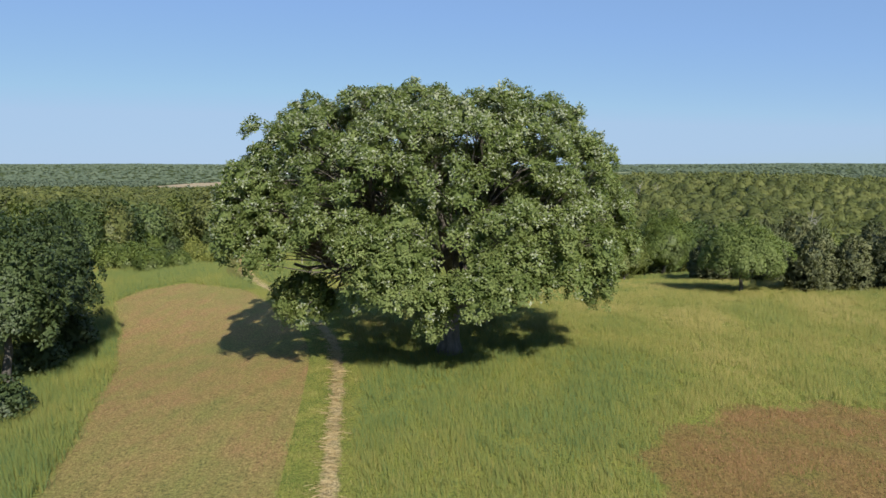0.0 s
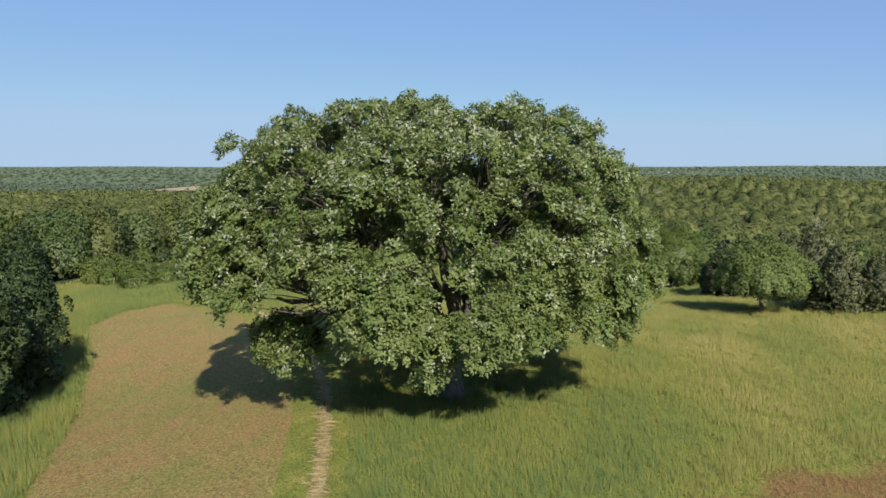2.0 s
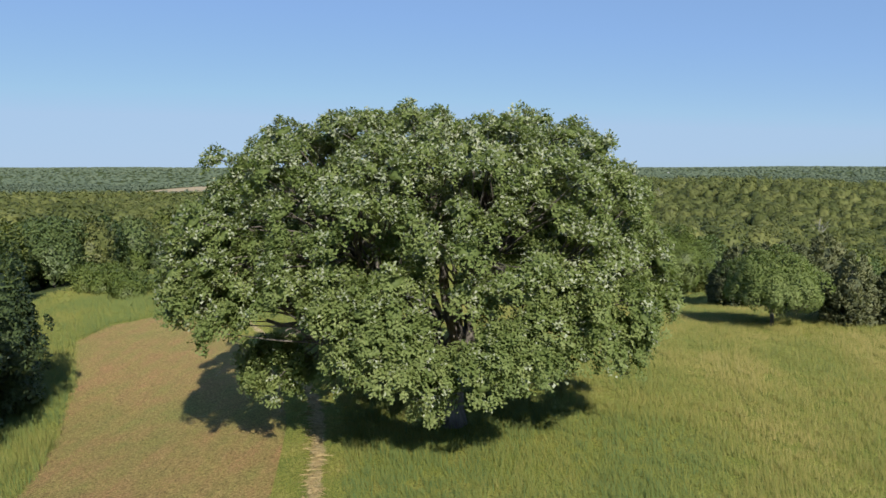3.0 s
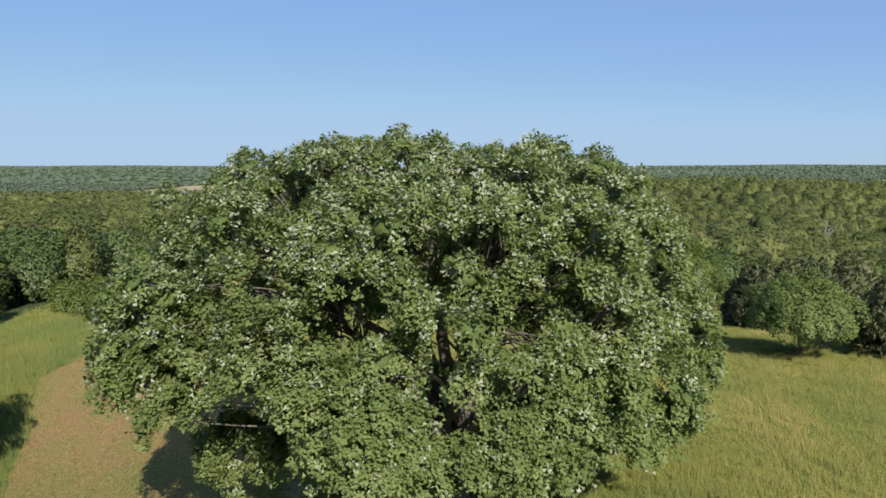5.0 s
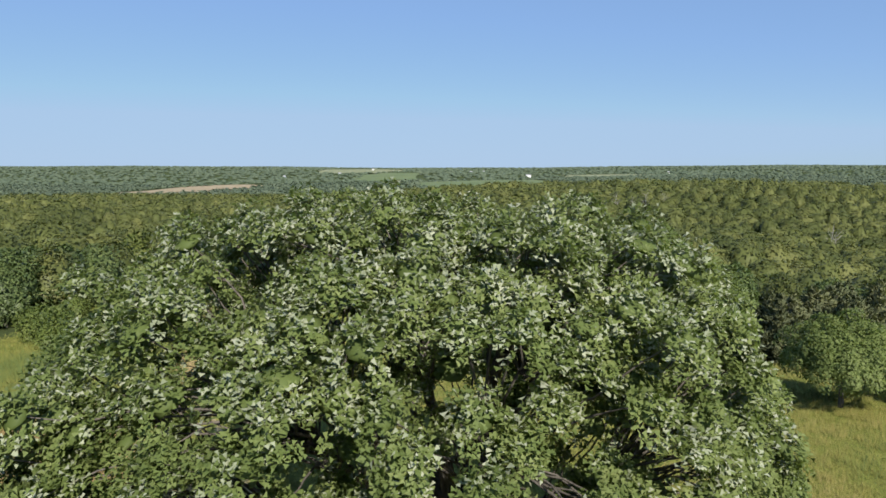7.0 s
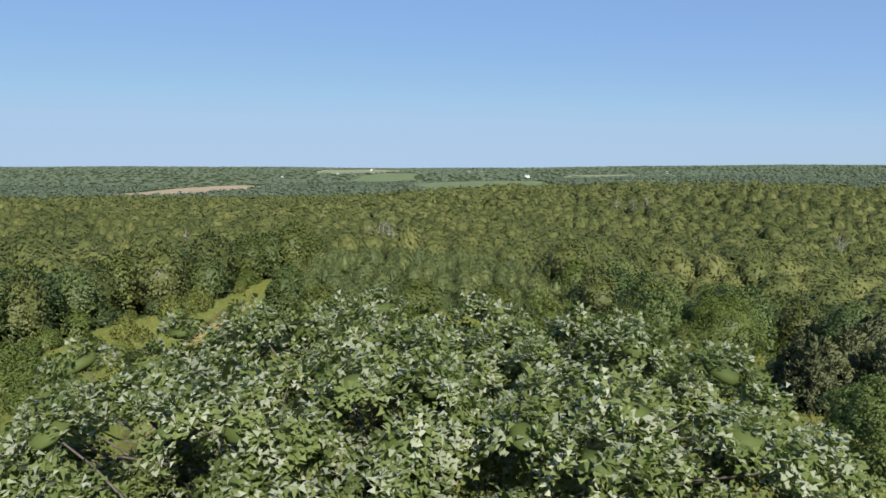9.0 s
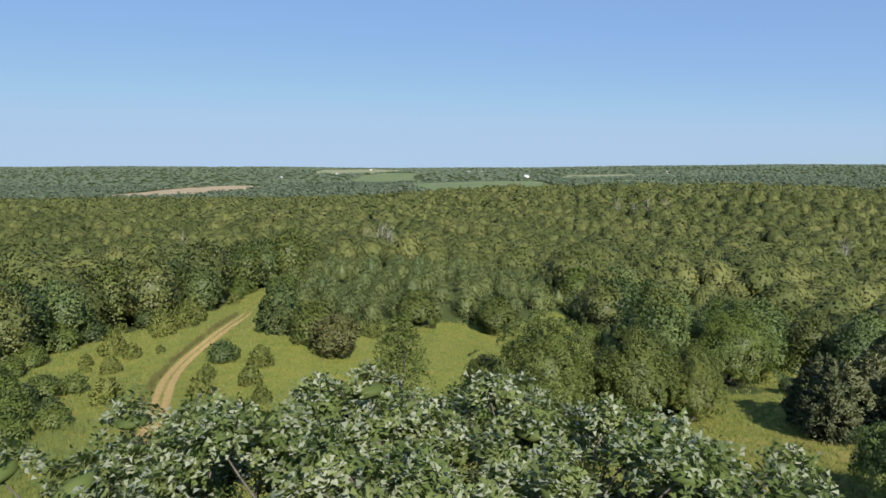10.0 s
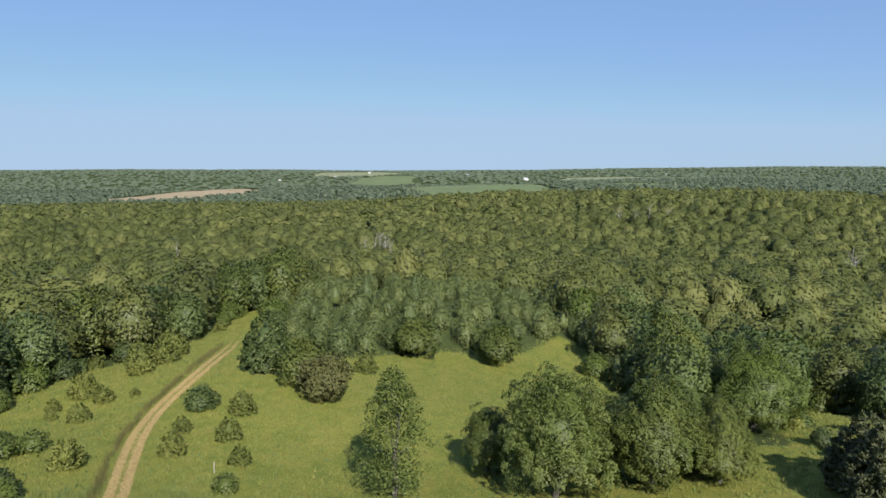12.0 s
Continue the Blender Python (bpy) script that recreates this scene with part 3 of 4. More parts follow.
def crown_arrays(rng, wide, tall, low, puffs, per_puff, leaf, shape="round", three=False):
    """Sprays of leaves for a crown of that width, from height low to height tall."""
    at, axis, tint, face = [], [], [], []
    mid, half = (tall + low) / 2, (tall - low) / 2
    if shape in ("round", "plume", "ragged"):
        flat_foot = -0.95 if low < 0.5 else -0.6
        axes = (wide / 2, wide / 2, half)
        skin = swelling(rng, 30, 0.62, 2.0, flat_foot) if shape in ("ragged", "plume") else swelling(rng, 24, 0.46, 2.1, flat_foot)
        p, out = sprays(rng, puffs, axes, (0, 0, mid), skin, flat_foot)
        if shape == "plume":
            out = unit(out + np.array([0, 0, 0.9]))
        c, f, w = on_sprays(rng, p, out, 0.95 * wide / math.sqrt(puffs) * rng.uniform(0.65, 1.35, puffs), per_puff, 1.1 if shape == "plume" else 0.55, 0.15, 0.7 if shape == "plume" else 0.0)
        shade = np.repeat(rng.normal(0.5, 0.12, puffs), per_puff) + rng.normal(size=len(c)) * 0.12
        at, axis, face, tint = [c], [w], [f], [np.clip(shade, 0, 1)]
    if shape == "cone":
        axes = (wide / 2, wide / 2, half)

        def skin(d):
            h = np.clip((d[:, 2:] + 1) / 2, 0, 1)
            return np.concatenate([unit(d[:, :2]) * (1 - h ** 2.0) * (1 - 0.85 * np.exp(-h * 14)), d[:, 2:]], 1)
        k = np.arange(puffs)
        h = (1 - np.sqrt(1 - (k + 0.5) / puffs)) * 0.98
        w = k * 2.39996 + rng.normal(size=puffs) * 0.2
        far = (1 - h ** 2.0) * (0.72 + 0.28 * np.minimum(1, h / 0.2)) * rng.uniform(0.72, 1.12, puffs)
        p = np.stack([np.cos(w) * far * wide / 2, np.sin(w) * far * wide / 2, low + h * (tall - low)], -1)
        out = unit(np.stack([np.cos(w), np.sin(w), 0.55 + h], -1))
        c, f, _ = on_sprays(rng, p, out, 0.62 * wide / math.sqrt(puffs) * (1.3 - 0.5 * h), per_puff, 1.3, 0.0)
        tips = unit(np.repeat(out, per_puff, 0) + rng.normal(size=c.shape) * 0.4)
        shade = np.repeat(rng.normal(0.5, 0.12, puffs), per_puff) + rng.normal(size=len(c)) * 0.12
        at, axis, face, tint = [c], [tips], [f], [np.clip(shade, 0, 1)]
    for _ in range(puffs if shape == "column" else 0):
        if shape == "column":
            h = rng.uniform(0, 1)
            w = rng.uniform(0, 2 * math.pi)
            rr = wide * 0.5 * math.sin(math.pi * min(0.97, 0.16 + 0.84 * h) ** 0.8) ** 0.8 * rng.uniform(0.3, 1.05)
            p = np.array([math.cos(w) * rr, math.sin(w) * rr, low + h * (tall - low)])
            out = unit(np.array([math.cos(w), math.sin(w), 1.2]))
            r = wide * 0.16
        n = per_puff
        d = unit(rng.normal(size=(n, 3)) + out * 0.9)
        at.append(p + d * r * rng.uniform(0.6, 1.1, (n, 1)))
        axis.append(unit(d * 0.5 + out * (0.8, 0.8, 0.2) + rng.normal(size=(n, 3)) * 0.35))
        face.append(unit(d * 0.7 + out * 0.7 + np.array([0, 0, 0.6])))
        tint.append(np.clip(rng.normal(0.5, 0.13) + rng.normal(size=n) * 0.12, 0, 1))
    at, axis, tint, face = (np.concatenate(a) for a in (at, axis, tint, face))
    v, q, nrm = leaves(rng, at, axis, leaf * rng.uniform(0.8, 1.3, len(at)), leaf * (0.26 if shape == "cone" else 0.62) * rng.uniform(0.8, 1.2, len(at)), face, 0.45, three, 0.84)
    tint = np.repeat(tint, 3 if three else 4)
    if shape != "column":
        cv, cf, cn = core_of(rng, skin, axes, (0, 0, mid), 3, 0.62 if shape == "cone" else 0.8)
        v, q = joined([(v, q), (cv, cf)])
        # a low tint puts the crown's inner shade into the core's colour
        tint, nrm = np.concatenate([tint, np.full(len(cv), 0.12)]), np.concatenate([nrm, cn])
    return v, q, tint, nrm


def tree(kind, label, seed, wide, tall, low, puffs, per_puff, leaf, material, bark, shape="round", group="", three=False):
    """A tree at the origin: a trunk with limbs, and a crown."""
    rng = np.random.default_rng(seed)
    t = tagged(new(kind), label, "bush" if "bush" in kind else "tree", group)
    v, q, tint, nrm = crown_arrays(rng, wide, tall, low, puffs, per_puff, leaf, shape, three)
    girth = 0.018 * tall + 0.02
    stem = bowed((0, 0, -0.25), (rng.normal() * 0.03 * tall, rng.normal() * 0.03 * tall, tall * 0.86), 0.0, 8)
    stem[1:-1, :2] += rng.normal(size=(6, 2)) * 0.015 * tall
    part("trunk", soup("trunk", *tube(stem, np.linspace(girth * 1.35, girth * 0.2, 8), 8, 0.04, rng), [bark], smooth=True), t)
    for n in range(0 if three else 7):
        a = stem[2 + n % 5]
        w = 2.4 * n
        r = wide * 0.34 * (1 - 0.09 * (n % 5))
        line = bowed(a, a + np.array([math.cos(w) * r, math.sin(w) * r, tall * (0.05 if shape == "cone" else 0.2)]), 0.05 * tall, 5)
        part("limb", soup("limb", *tube(line, np.linspace(girth * 0.42, girth * 0.1, 5), 5), [bark], smooth=True), t)
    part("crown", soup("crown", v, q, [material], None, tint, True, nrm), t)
    return t


def put(ob, x, y, scale=1.0, turn=0.0, first=False, sink=0.0):
    """Stands a tree, or a copy of it, on the ground."""
    m = pose(x, y, height(x, y) - sink, 0, 0, turn)
    if first:
        ob.matrix_basis = m
        ob.scale = (scale,) * 3
        return ob
    c = copy_thing(ob, m)
    c.scale = (scale,) * 3
    return c


# dark trees on the near edge of the mown strip
edge_tree = tree("walnut_tree", "tall dark-green broadleaf tree at the edge of the mown strip", 21, 10.5, 13.5, 1.2, 210, 84, 0.25, WALNUT_LEAF, GREY_BARK, "ragged", group="trees along the mown strip", three=True)
put(edge_tree, -31.2, 52.5, 0.93, 20, True)
edge_tree_b = tree("walnut_tree", "dark leaning broadleaf tree with low dead twigs", 22, 9.0, 12.0, 0.6, 200, 80, 0.25, WALNUT_LEAF, GREY_BARK, "ragged", group="trees along the mown strip", three=True)
put(edge_tree_b, -28.9, 44.5, 1.0, 80, True)
for x, y, s, a in ((-38, 60, 0.82, 130), (-38, 48, 0.95, 250), (-35, 37, 0.95, 10)):
    put(edge_tree if a % 20 else edge_tree_b, x, y, s, a)
shrub = tree("low_bush", "low dark bush under the edge trees", 23, 4.2, 3.4, 0.1, 40, 50, 0.30, WALNUT_LEAF, GREY_BARK, "ragged", group="bushes along the mown strip", three=True)
put(shrub, -30.6, 54.5, 1.0, 0, True)
# last bush is added, standing in for dark shade under the trees
for x, y, s, a in ((-29.4, 48.5, 0.9, 40), (-33.5, 60, 0.9, 90), (-29.5, 39.5, 0.8, 220), (-24.6, 36.8, 0.75, 130)):
    put(shrub, x, y, s, a)

# the young oak in the tall grass
young_oak = tree("young_oak", "young round oak standing alone in tall grass", 31, 11.0, 8.8, 0.9, 210, 90, 0.24, OAK_LEAF, OAK_BARK, three=True)
put(young_oak, 36.0, 81.3, 1.0, 0, True)

# dark cedars past the young oak
cedar = tree("red_cedar", "dense dark red cedar with ragged tiers of needles", 41, 5.4, 6.8, 0.0, 230, 46, 0.50, CEDAR_LEAF, GREY_BARK, "cone", group="cedars at the wood's edge", three=True)
put(cedar, 44.5, 81, 1.0, 0, True)
for x, y, s, a in ((48.5, 80, 0.95, 50), (52.5, 78.5, 1.05, 110), (57, 80, 1.0, 190), (61, 77, 0.9, 240), (47, 85, 1.1, 300), (54, 85, 1.1, 20), (42.5, 104.0, 1.25, 140), (43.5, 109.0, 1.2, 20), (47.0, 106.0, 1.3, 75), (51, 109, 1.3, 200), (48.5, 101.0, 1.2, 10),
                   (60, 122, 1.2, 160), (46.5, 97, 1.0, 260), (53, 102, 1.4, 30)):
    put(cedar, x, y, s, a)

# the clump in the meadow past the oak
pale_tree = tree("silver_maple", "broad pale silvery-green tree in the meadow clump", 51, 12.2, 12.6, -0.4, 330, 130, 0.19, SILVER_LEAF, GREY_BARK, "plume", "meadow clump", True)
put(pale_tree, 12.0, 109.3, 1.12, 0, True)
dark_tree = tree("hackberry_tree", "dense dark-green round tree in the meadow clump", 52, 11.2, 11.8, -0.5, 280, 110, 0.20, BROAD_LEAF, GREY_BARK, "ragged", "meadow clump", True)
put(dark_tree, 22.6, 111.5, 1.12, 30, True)
for x, y, s, a in ((5.8, 117.5, 0.72, 100), (30.2, 112.5, 0.74, 210), (17.0, 117.5, 0.95, 160), (26.5, 119, 1.0, 290), (32.5, 119, 0.8, 20)):
    put(dark_tree, x, y, s, a)
lime_tree = tree("boxelder_tree", "yellow-green spreading tree at the wood's edge", 53, 13.5, 11.5, -0.4, 280, 110, 0.21, LIME_LEAF, GREY_BARK, "ragged", three=True)
put(lime_tree, 43.5, 133.5, 1.2, 0, True)
put(lime_tree, 30.0, 127.0, 0.85, 120)
poplar = tree("young_poplar", "slender young poplar with airy grey-green leaves", 54, 6.4, 12.4, 0.9, 190, 40, 0.27, SILVER_LEAF, GREY_BARK, "column")
put(poplar, -4.4, 108.3, 1.0, 0, True)

# young cedars and bushes either side of the track
small_cedar = tree("young_cedar", "small bushy young cedar in meadow grass", 61, 2.5, 2.5, 0.0, 80, 30, 0.34, YOUNG_CEDAR, GREY_BARK, "cone", group="young cedars by the track", three=True)
put(small_cedar, -29.0, 114.5, 1.0, 0, True)
for x, y, s, a in ((-21.2, 113.0, 0.8, 30), (-24.5, 119.9, 1.0, 80), (-30.6, 121.6, 0.75, 150), (-25.2, 128.2, 1.15, 200), (-38.5, 110.9, 1.2, 260), (-47.2, 129.7, 0.95, 300), (-51.3, 139.2, 1.4, 20), (-47, 136.2, 0.9, 50),
                   (-51.6, 130.9, 0.55, 120), (-43, 137, 0.5, 170), (-12.0, 153.7, 1.25, 220), (-53, 134, 0.7, 10), (-47, 148, 1.3, 100), (-46, 155, 1.6, 45), (-49, 153, 1.7, 200), (-47, 161, 1.8, 290)):
    put(small_cedar, x, y, s, a)
field_bush = tree("sumac_bush", "broad green bush beside the track", 62, 4.6, 2.9, 0.0, 46, 50, 0.30, DARK_LEAF, GREY_BARK, "ragged", three=True)
put(field_bush, -31.0, 129.6, 1.0, 0, True)
grey_bush = tree("brush_bush", "thin grey-green brushy bush in the grass", 63, 3.0, 2.2, 0.0, 30, 26, 0.24, SILVER_LEAF, GREY_BARK, three=True)
put(grey_bush, -45.6, 117.0, 1.1, 0, True)
for x, y, s, a in ((-48.0, 115.1, 1.3, 60), (-20.3, 105.2, 0.8, 120), (-50, 117, 1.2, 200), (-49, 110, 1.4, 300), (-6.0, 77.0, 1.1, 250)):
    put(grey_bush, x, y, s, a)
hedge = tree("hedge_bush", "pale olive-green hedge bush at the meadow's edge", 64, 6.0, 4.2, 0.0, 70, 60, 0.32, LIME_LEAF, GREY_BARK, group="bushes at the meadow's edge", three=True)
put(hedge, -50.5, 109.5, 1.0, 0, True)
for x, y, s, a in ((-46, 105, 0.8, 60), (-54.5, 112.5, 0.9, 150), (-42, 97.5, 0.75, 220), (-39.5, 101.5, 0.6, 20), (-58.5, 119, 1.0, 310)):
    put(hedge, x, y, s, a)

# the larger evergreens at the head of the meadow
dense_cedar = tree("juniper_tree", "dense dark conical evergreen beside the track", 65, 7.6, 9.4, 0.0, 300, 60, 0.46, DARK_LEAF, GREY_BARK, "cone", three=True)
put(dense_cedar, -26.5, 146.5, 1.0, 0, True)
round_oak = tree("scrub_oak", "squat dense dark-green tree in the meadow", 66, 9.0, 7.6, 0.0, 120, 70, 0.36, BROAD_LEAF, GREY_BARK, "ragged", group="scrub trees in the meadow", three=True)
put(round_oak, -20.0, 141.5, 1.0, 0, True)
for x, y, s, a in ((-4.4, 171.5, 1.1, 90), (11.4, 171.5, 1.1, 180)):
    put(round_oak, x, y, s, a)
rusty = tree("scrub_oak", "squat reddish-green scrub tree in the meadow", 67, 8.6, 7.0, 0.0, 110, 56, 0.38, RUST_LEAF, GREY_BARK, "ragged", group="scrub trees in the meadow", three=True)
put(rusty, -15.8, 136.0, 1.0, 0, True)

# ---------------------------------------------------------------- the woods


def scatter(rng, near, far, gap):
    """Jittered places in the woods, from near to far along y."""
    ys = np.arange(near, far, gap)
    out = []
    for k, yy in enumerate(ys):
        xs = np.arange(-0.70 * (yy + 8) - 14, 0.70 * (yy + 8) + 14, gap) + (k % 2) * gap / 2
        out.append(np.stack([xs + rng.uniform(-0.38, 0.38, len(xs)) * gap, yy + rng.uniform(-0.38, 0.38, len(xs)) * gap], -1))
    p = np.concatenate(out)
    return p[depth_in(p[:, 0], p[:, 1], OPEN) < -1.5]


FIELDS = [(-640, 1860, 125, 400), (100, 1680, 150, 420), (510, 1900, 100, 230), (-190, 2700, 120, 360), (700, 2900, 200, 200), (-390, 3300, 200, 240), (960, 2600, 70, 170), (1060, 2150, 90, 110)]


def in_field(x, y):
    hit = np.zeros(np.shape(x), bool)
    for fx, fy, a, b in FIELDS:
        hit |= ((x - fx) / a) ** 2 + ((y - fy) / b) ** 2 < 1.1
    return hit


wrng = np.random.default_rng(77)
near_places = scatter(wrng, 62, 330, 9.2)
gap_to_edge = -depth_in(near_places[:, 0], near_places[:, 1], OPEN)
order = np.argsort(gap_to_edge + 0.25 * np.maximum(near_places[:, 1] - 120, 0))
plantation = (near_places[:, 0] > -34) & (near_places[:, 0] < 30) & (near_places[:, 1] < 250)

# a few well-leaved kinds, copied for the trees that stand nearest
kinds = [
    tree("ash_tree", "mid-green broadleaf tree in the wood's edge", 71, 9.4, 12.5, 0.1, 95, 34, 0.50, BROAD_LEAF, GREY_BARK, group="trees of the wood's edge", three=True),
    tree("elm_tree", "dark-green broadleaf tree in the wood's edge", 72, 9.0, 11.5, 0.1, 90, 34, 0.49, DARK_LEAF, GREY_BARK, group="trees of the wood's edge", three=True),
    tree("ash_tree", "olive-green broadleaf tree in the wood's edge", 73, 10.0, 13.0, 0.1, 100, 34, 0.50, OLIVE_LEAF, GREY_BARK, group="trees of the wood's edge", three=True),
    tree("maple_tree", "yellowish-green broadleaf tree in the wood's edge", 74, 9.0, 11.0, 0.1, 90, 34, 0.49, LIME_LEAF, GREY_BARK, group="trees of the wood's edge", three=True),
]
saplings = [
    tree("young_oak_sapling", "young dark-green bushy tree of the plantation", 75, 5.4, 6.0, -0.6, 80, 20, 0.38, SAPLING_LEAF, GREY_BARK, "ragged", "young plantation trees", True),
    tree("young_oak_sapling", "young grey-green bushy tree of the plantation", 76, 5.4, 7.0, -0.6, 80, 20, 0.44, SAPLING_LEAF, GREY_BARK, "cone", "young plantation trees", True),
]
used = {}
NEAR_COUNT = 170


def bare_tree(seed, tall):
    """A dead grey tree: a trunk and forked bare limbs."""
    rng = np.random.default_rng(seed)
    t = tagged(new("dead_tree"), "bare dead grey tree standing in the woods", "tree", "dead trees in the woods")
    stem = bowed((0, 0, -0.3), (rng.normal() * 0.5, rng.normal() * 0.5, tall), 0, 8)
    part("trunk", soup("trunk", *tube(stem, np.linspace(0.32, 0.05, 8), 7), [PALE_BARK], smooth=True), t)
    for n in range(9):
        a, w, r = stem[3 + n % 4], 2.4 * n, tall * rng.uniform(0.16, 0.28)
        line = bowed(a, a + np.array([math.cos(w) * r, math.sin(w) * r, tall * 0.28]), -0.3, 5)
        part("limb", soup("limb", *tube(line, np.linspace(0.13, 0.03, 5), 5), [PALE_BARK], smooth=True), t)
    return t


snag = bare_tree(85, 17.0)
put(snag, 193, 358, 1.0, 0, True)
for x, y, sc, a in ((197, 361, 0.9, 80), (-40, 470, 1.0, 30), (-34, 478, 1.05, 100), (-46, 476, 0.95, 200), (-30, 468, 0.9, 290), (-38, 486, 1.1, 330), (150, 560, 0.9, 50), (163, 566, 1.0, 140), (176, 560, 0.95, 230), (140, 572, 1.0, 10), (-165, 470, 0.9, 60)):
    put(snag, x, y, sc, a)

# trees that close the head of the track
for k, (x, y, sc, a) in enumerate(((-47, 214, 0.9, 10), (-41, 218, 0.85, 120), (-52, 222, 1.0, 200), (-45, 228, 1.0, 300), (-37, 226, 0.9, 50), (-56, 212, 0.95, 70), (-60, 224, 1.0, 260), (-50, 236, 1.05, 15), (-40, 238, 1.0, 170))):
    n = (1, 0, 2)[k % 3]
    put(kinds[n], x, y, sc, a, n not in used)
    used[n] = True

for x, y, sc, a in ((-67, 141, 1.15, 40), (-65, 150, 1.1, 170), (-70, 132, 1.2, 260)):
    put(kinds[1], x, y, sc, a)

# scrub along the foot of the wood's edge
erng = np.random.default_rng(79)
for (x0, y0), (x1, y1), many in (((-61, 124), (-64, 146), 6), ((-62, 151), (-50, 172), 8), ((-49, 176), (-46, 203), 7), ((-43, 103), (-58, 116), 6), ((46, 126), (54, 148), 5), ((-37, 203), (-33, 168), 6), ((-47, 207), (-36, 209), 6), ((32, 160), (34, 190), 6), ((55, 152), (70, 158), 5)):
    for k in range(many):
        f = (k + erng.uniform(0.1, 0.9)) / many
        x, y = x0 + (x1 - x0) * f + erng.normal() * 1.3, y0 + (y1 - y0) * f + erng.normal() * 1.3
        put((hedge, small_cedar, field_bush, shrub)[int(erng.integers(4))], x, y, erng.uniform(0.6, 1.15), erng.uniform(0, 360))
for k in order[:NEAR_COUNT]:
    x, y = near_places[k]
    if plantation[k] or (x > 38 and y < 140):
        continue
    n = int(wrng.choice(4, p=(0.40, 0.36, 0.20, 0.04)))
    put(kinds[n], x, y, wrng.uniform(0.85, 1.3), wrng.uniform(0, 360), n not in used)
    used[n] = True
prng = np.random.default_rng(78)
for yy in np.arange(163, 250, 5.8):
    for xx in np.arange(-36, 42, 5.8):
        x, y = xx + prng.uniform(-2.3, 2.3), yy + prng.uniform(-2.3, 2.3)
        if depth_in(np.array(x), np.array(y), OPEN) > -1.0 or x < -37:
            continue
        n = 4 + int(prng.uniform() < 0.18)
        put(saplings[n - 4], x, y, prng.uniform(0.65, 1.05), prng.uniform(0, 360), n not in used)
        used[n] = True


def leafy(rng, level, count, per, size):
    """A crown of leafy sprays round a core, about unit wide and unit tall."""
    axes, mid = (0.52, 0.52, 0.46), (0, 0, 0.48)
    skin = swelling(rng, 13, 0.40, 2.2, -0.35)
    core = core_of(rng, skin, axes, mid, level, 0.92)
    if not count:
        return core
    p, out = sprays(rng, count, axes, mid, skin, -0.35, 0.05)
    at, face, way = on_sprays(rng, p, out, 0.95 / math.sqrt(count) * rng.uniform(0.8, 1.3, count), per, 0.32, 0.2, 0.0, 0.035)
    face = unit(face * 0.7 + unit(at - np.array([0, 0, 0.25])) * 0.6)
    way = unit(np.cross(face, rng.normal(size=face.shape)) + face * 0.15)
    long = size * rng.uniform(0.7, 1.4, len(at))
    v, q, n = leaves(rng, at - way * long[:, None] * 0.4, way, long, long * 0.75, face, 0.2, True, 0.94)
    return *joined([(v, q), core[:2]]), np.concatenate([n, core[2]])


def planted(places, forms, wide, tall, rng):
    """One mesh of many trees: forms is a list of (verts, faces), unit wide and about unit tall."""
    vs, fs, ts, ns, k = [], [], [], [], 0
    ground = land(places[:, 0], places[:, 1])
    blend = waves(places[:, 0], places[:, 1], 70, 31)
    for (x, y), g, b in zip(places, ground, blend):
        v, f, m = forms[int(rng.integers(len(forms)))]
        a, s, h = rng.uniform(0, 2 * math.pi), wide[0] + (wide[1] - wide[0]) * rng.uniform() ** 1.6, rng.uniform(*tall)
        c, n = math.cos(a), math.sin(a)
        vs.append(np.stack([(v[:, 0] * c - v[:, 1] * n) * s + x, (v[:, 0] * n + v[:, 1] * c) * s + y, v[:, 2] * h + g - 0.3], -1))
        ns.append(np.stack([m[:, 0] * c - m[:, 1] * n, m[:, 0] * n + m[:, 1] * c, m[:, 2]], -1))
        fs.append(f + k)
        ts.append(np.full(len(v), np.clip(rng.normal(0.2 + 0.5 * b, 0.2), 0, 1)))
        k += len(v)
    return np.concatenate(vs), np.concatenate(fs), np.concatenate(ts), np.concatenate(ns)


# woods in the middle distance: billowing crowns with leafy sprays on them
frng = np.random.default_rng(91)
rest = near_places[order[NEAR_COUNT:]]
rest = rest[~((rest[:, 0] > -37) & (rest[:, 0] < 42) & (rest[:, 1] < 246))]
mid = scatter(frng, 330, 620, 11.5)
hill = scatter(frng, 620, 1180, 14.5)


def random_places(count, near, far):
    y = np.sqrt(frng.uniform(near ** 2, far ** 2, count))
    p = np.stack([frng.uniform(-1, 1, count) * (0.70 * y + 20), y], -1)
    return p[~in_field(p[:, 0], p[:, 1])]


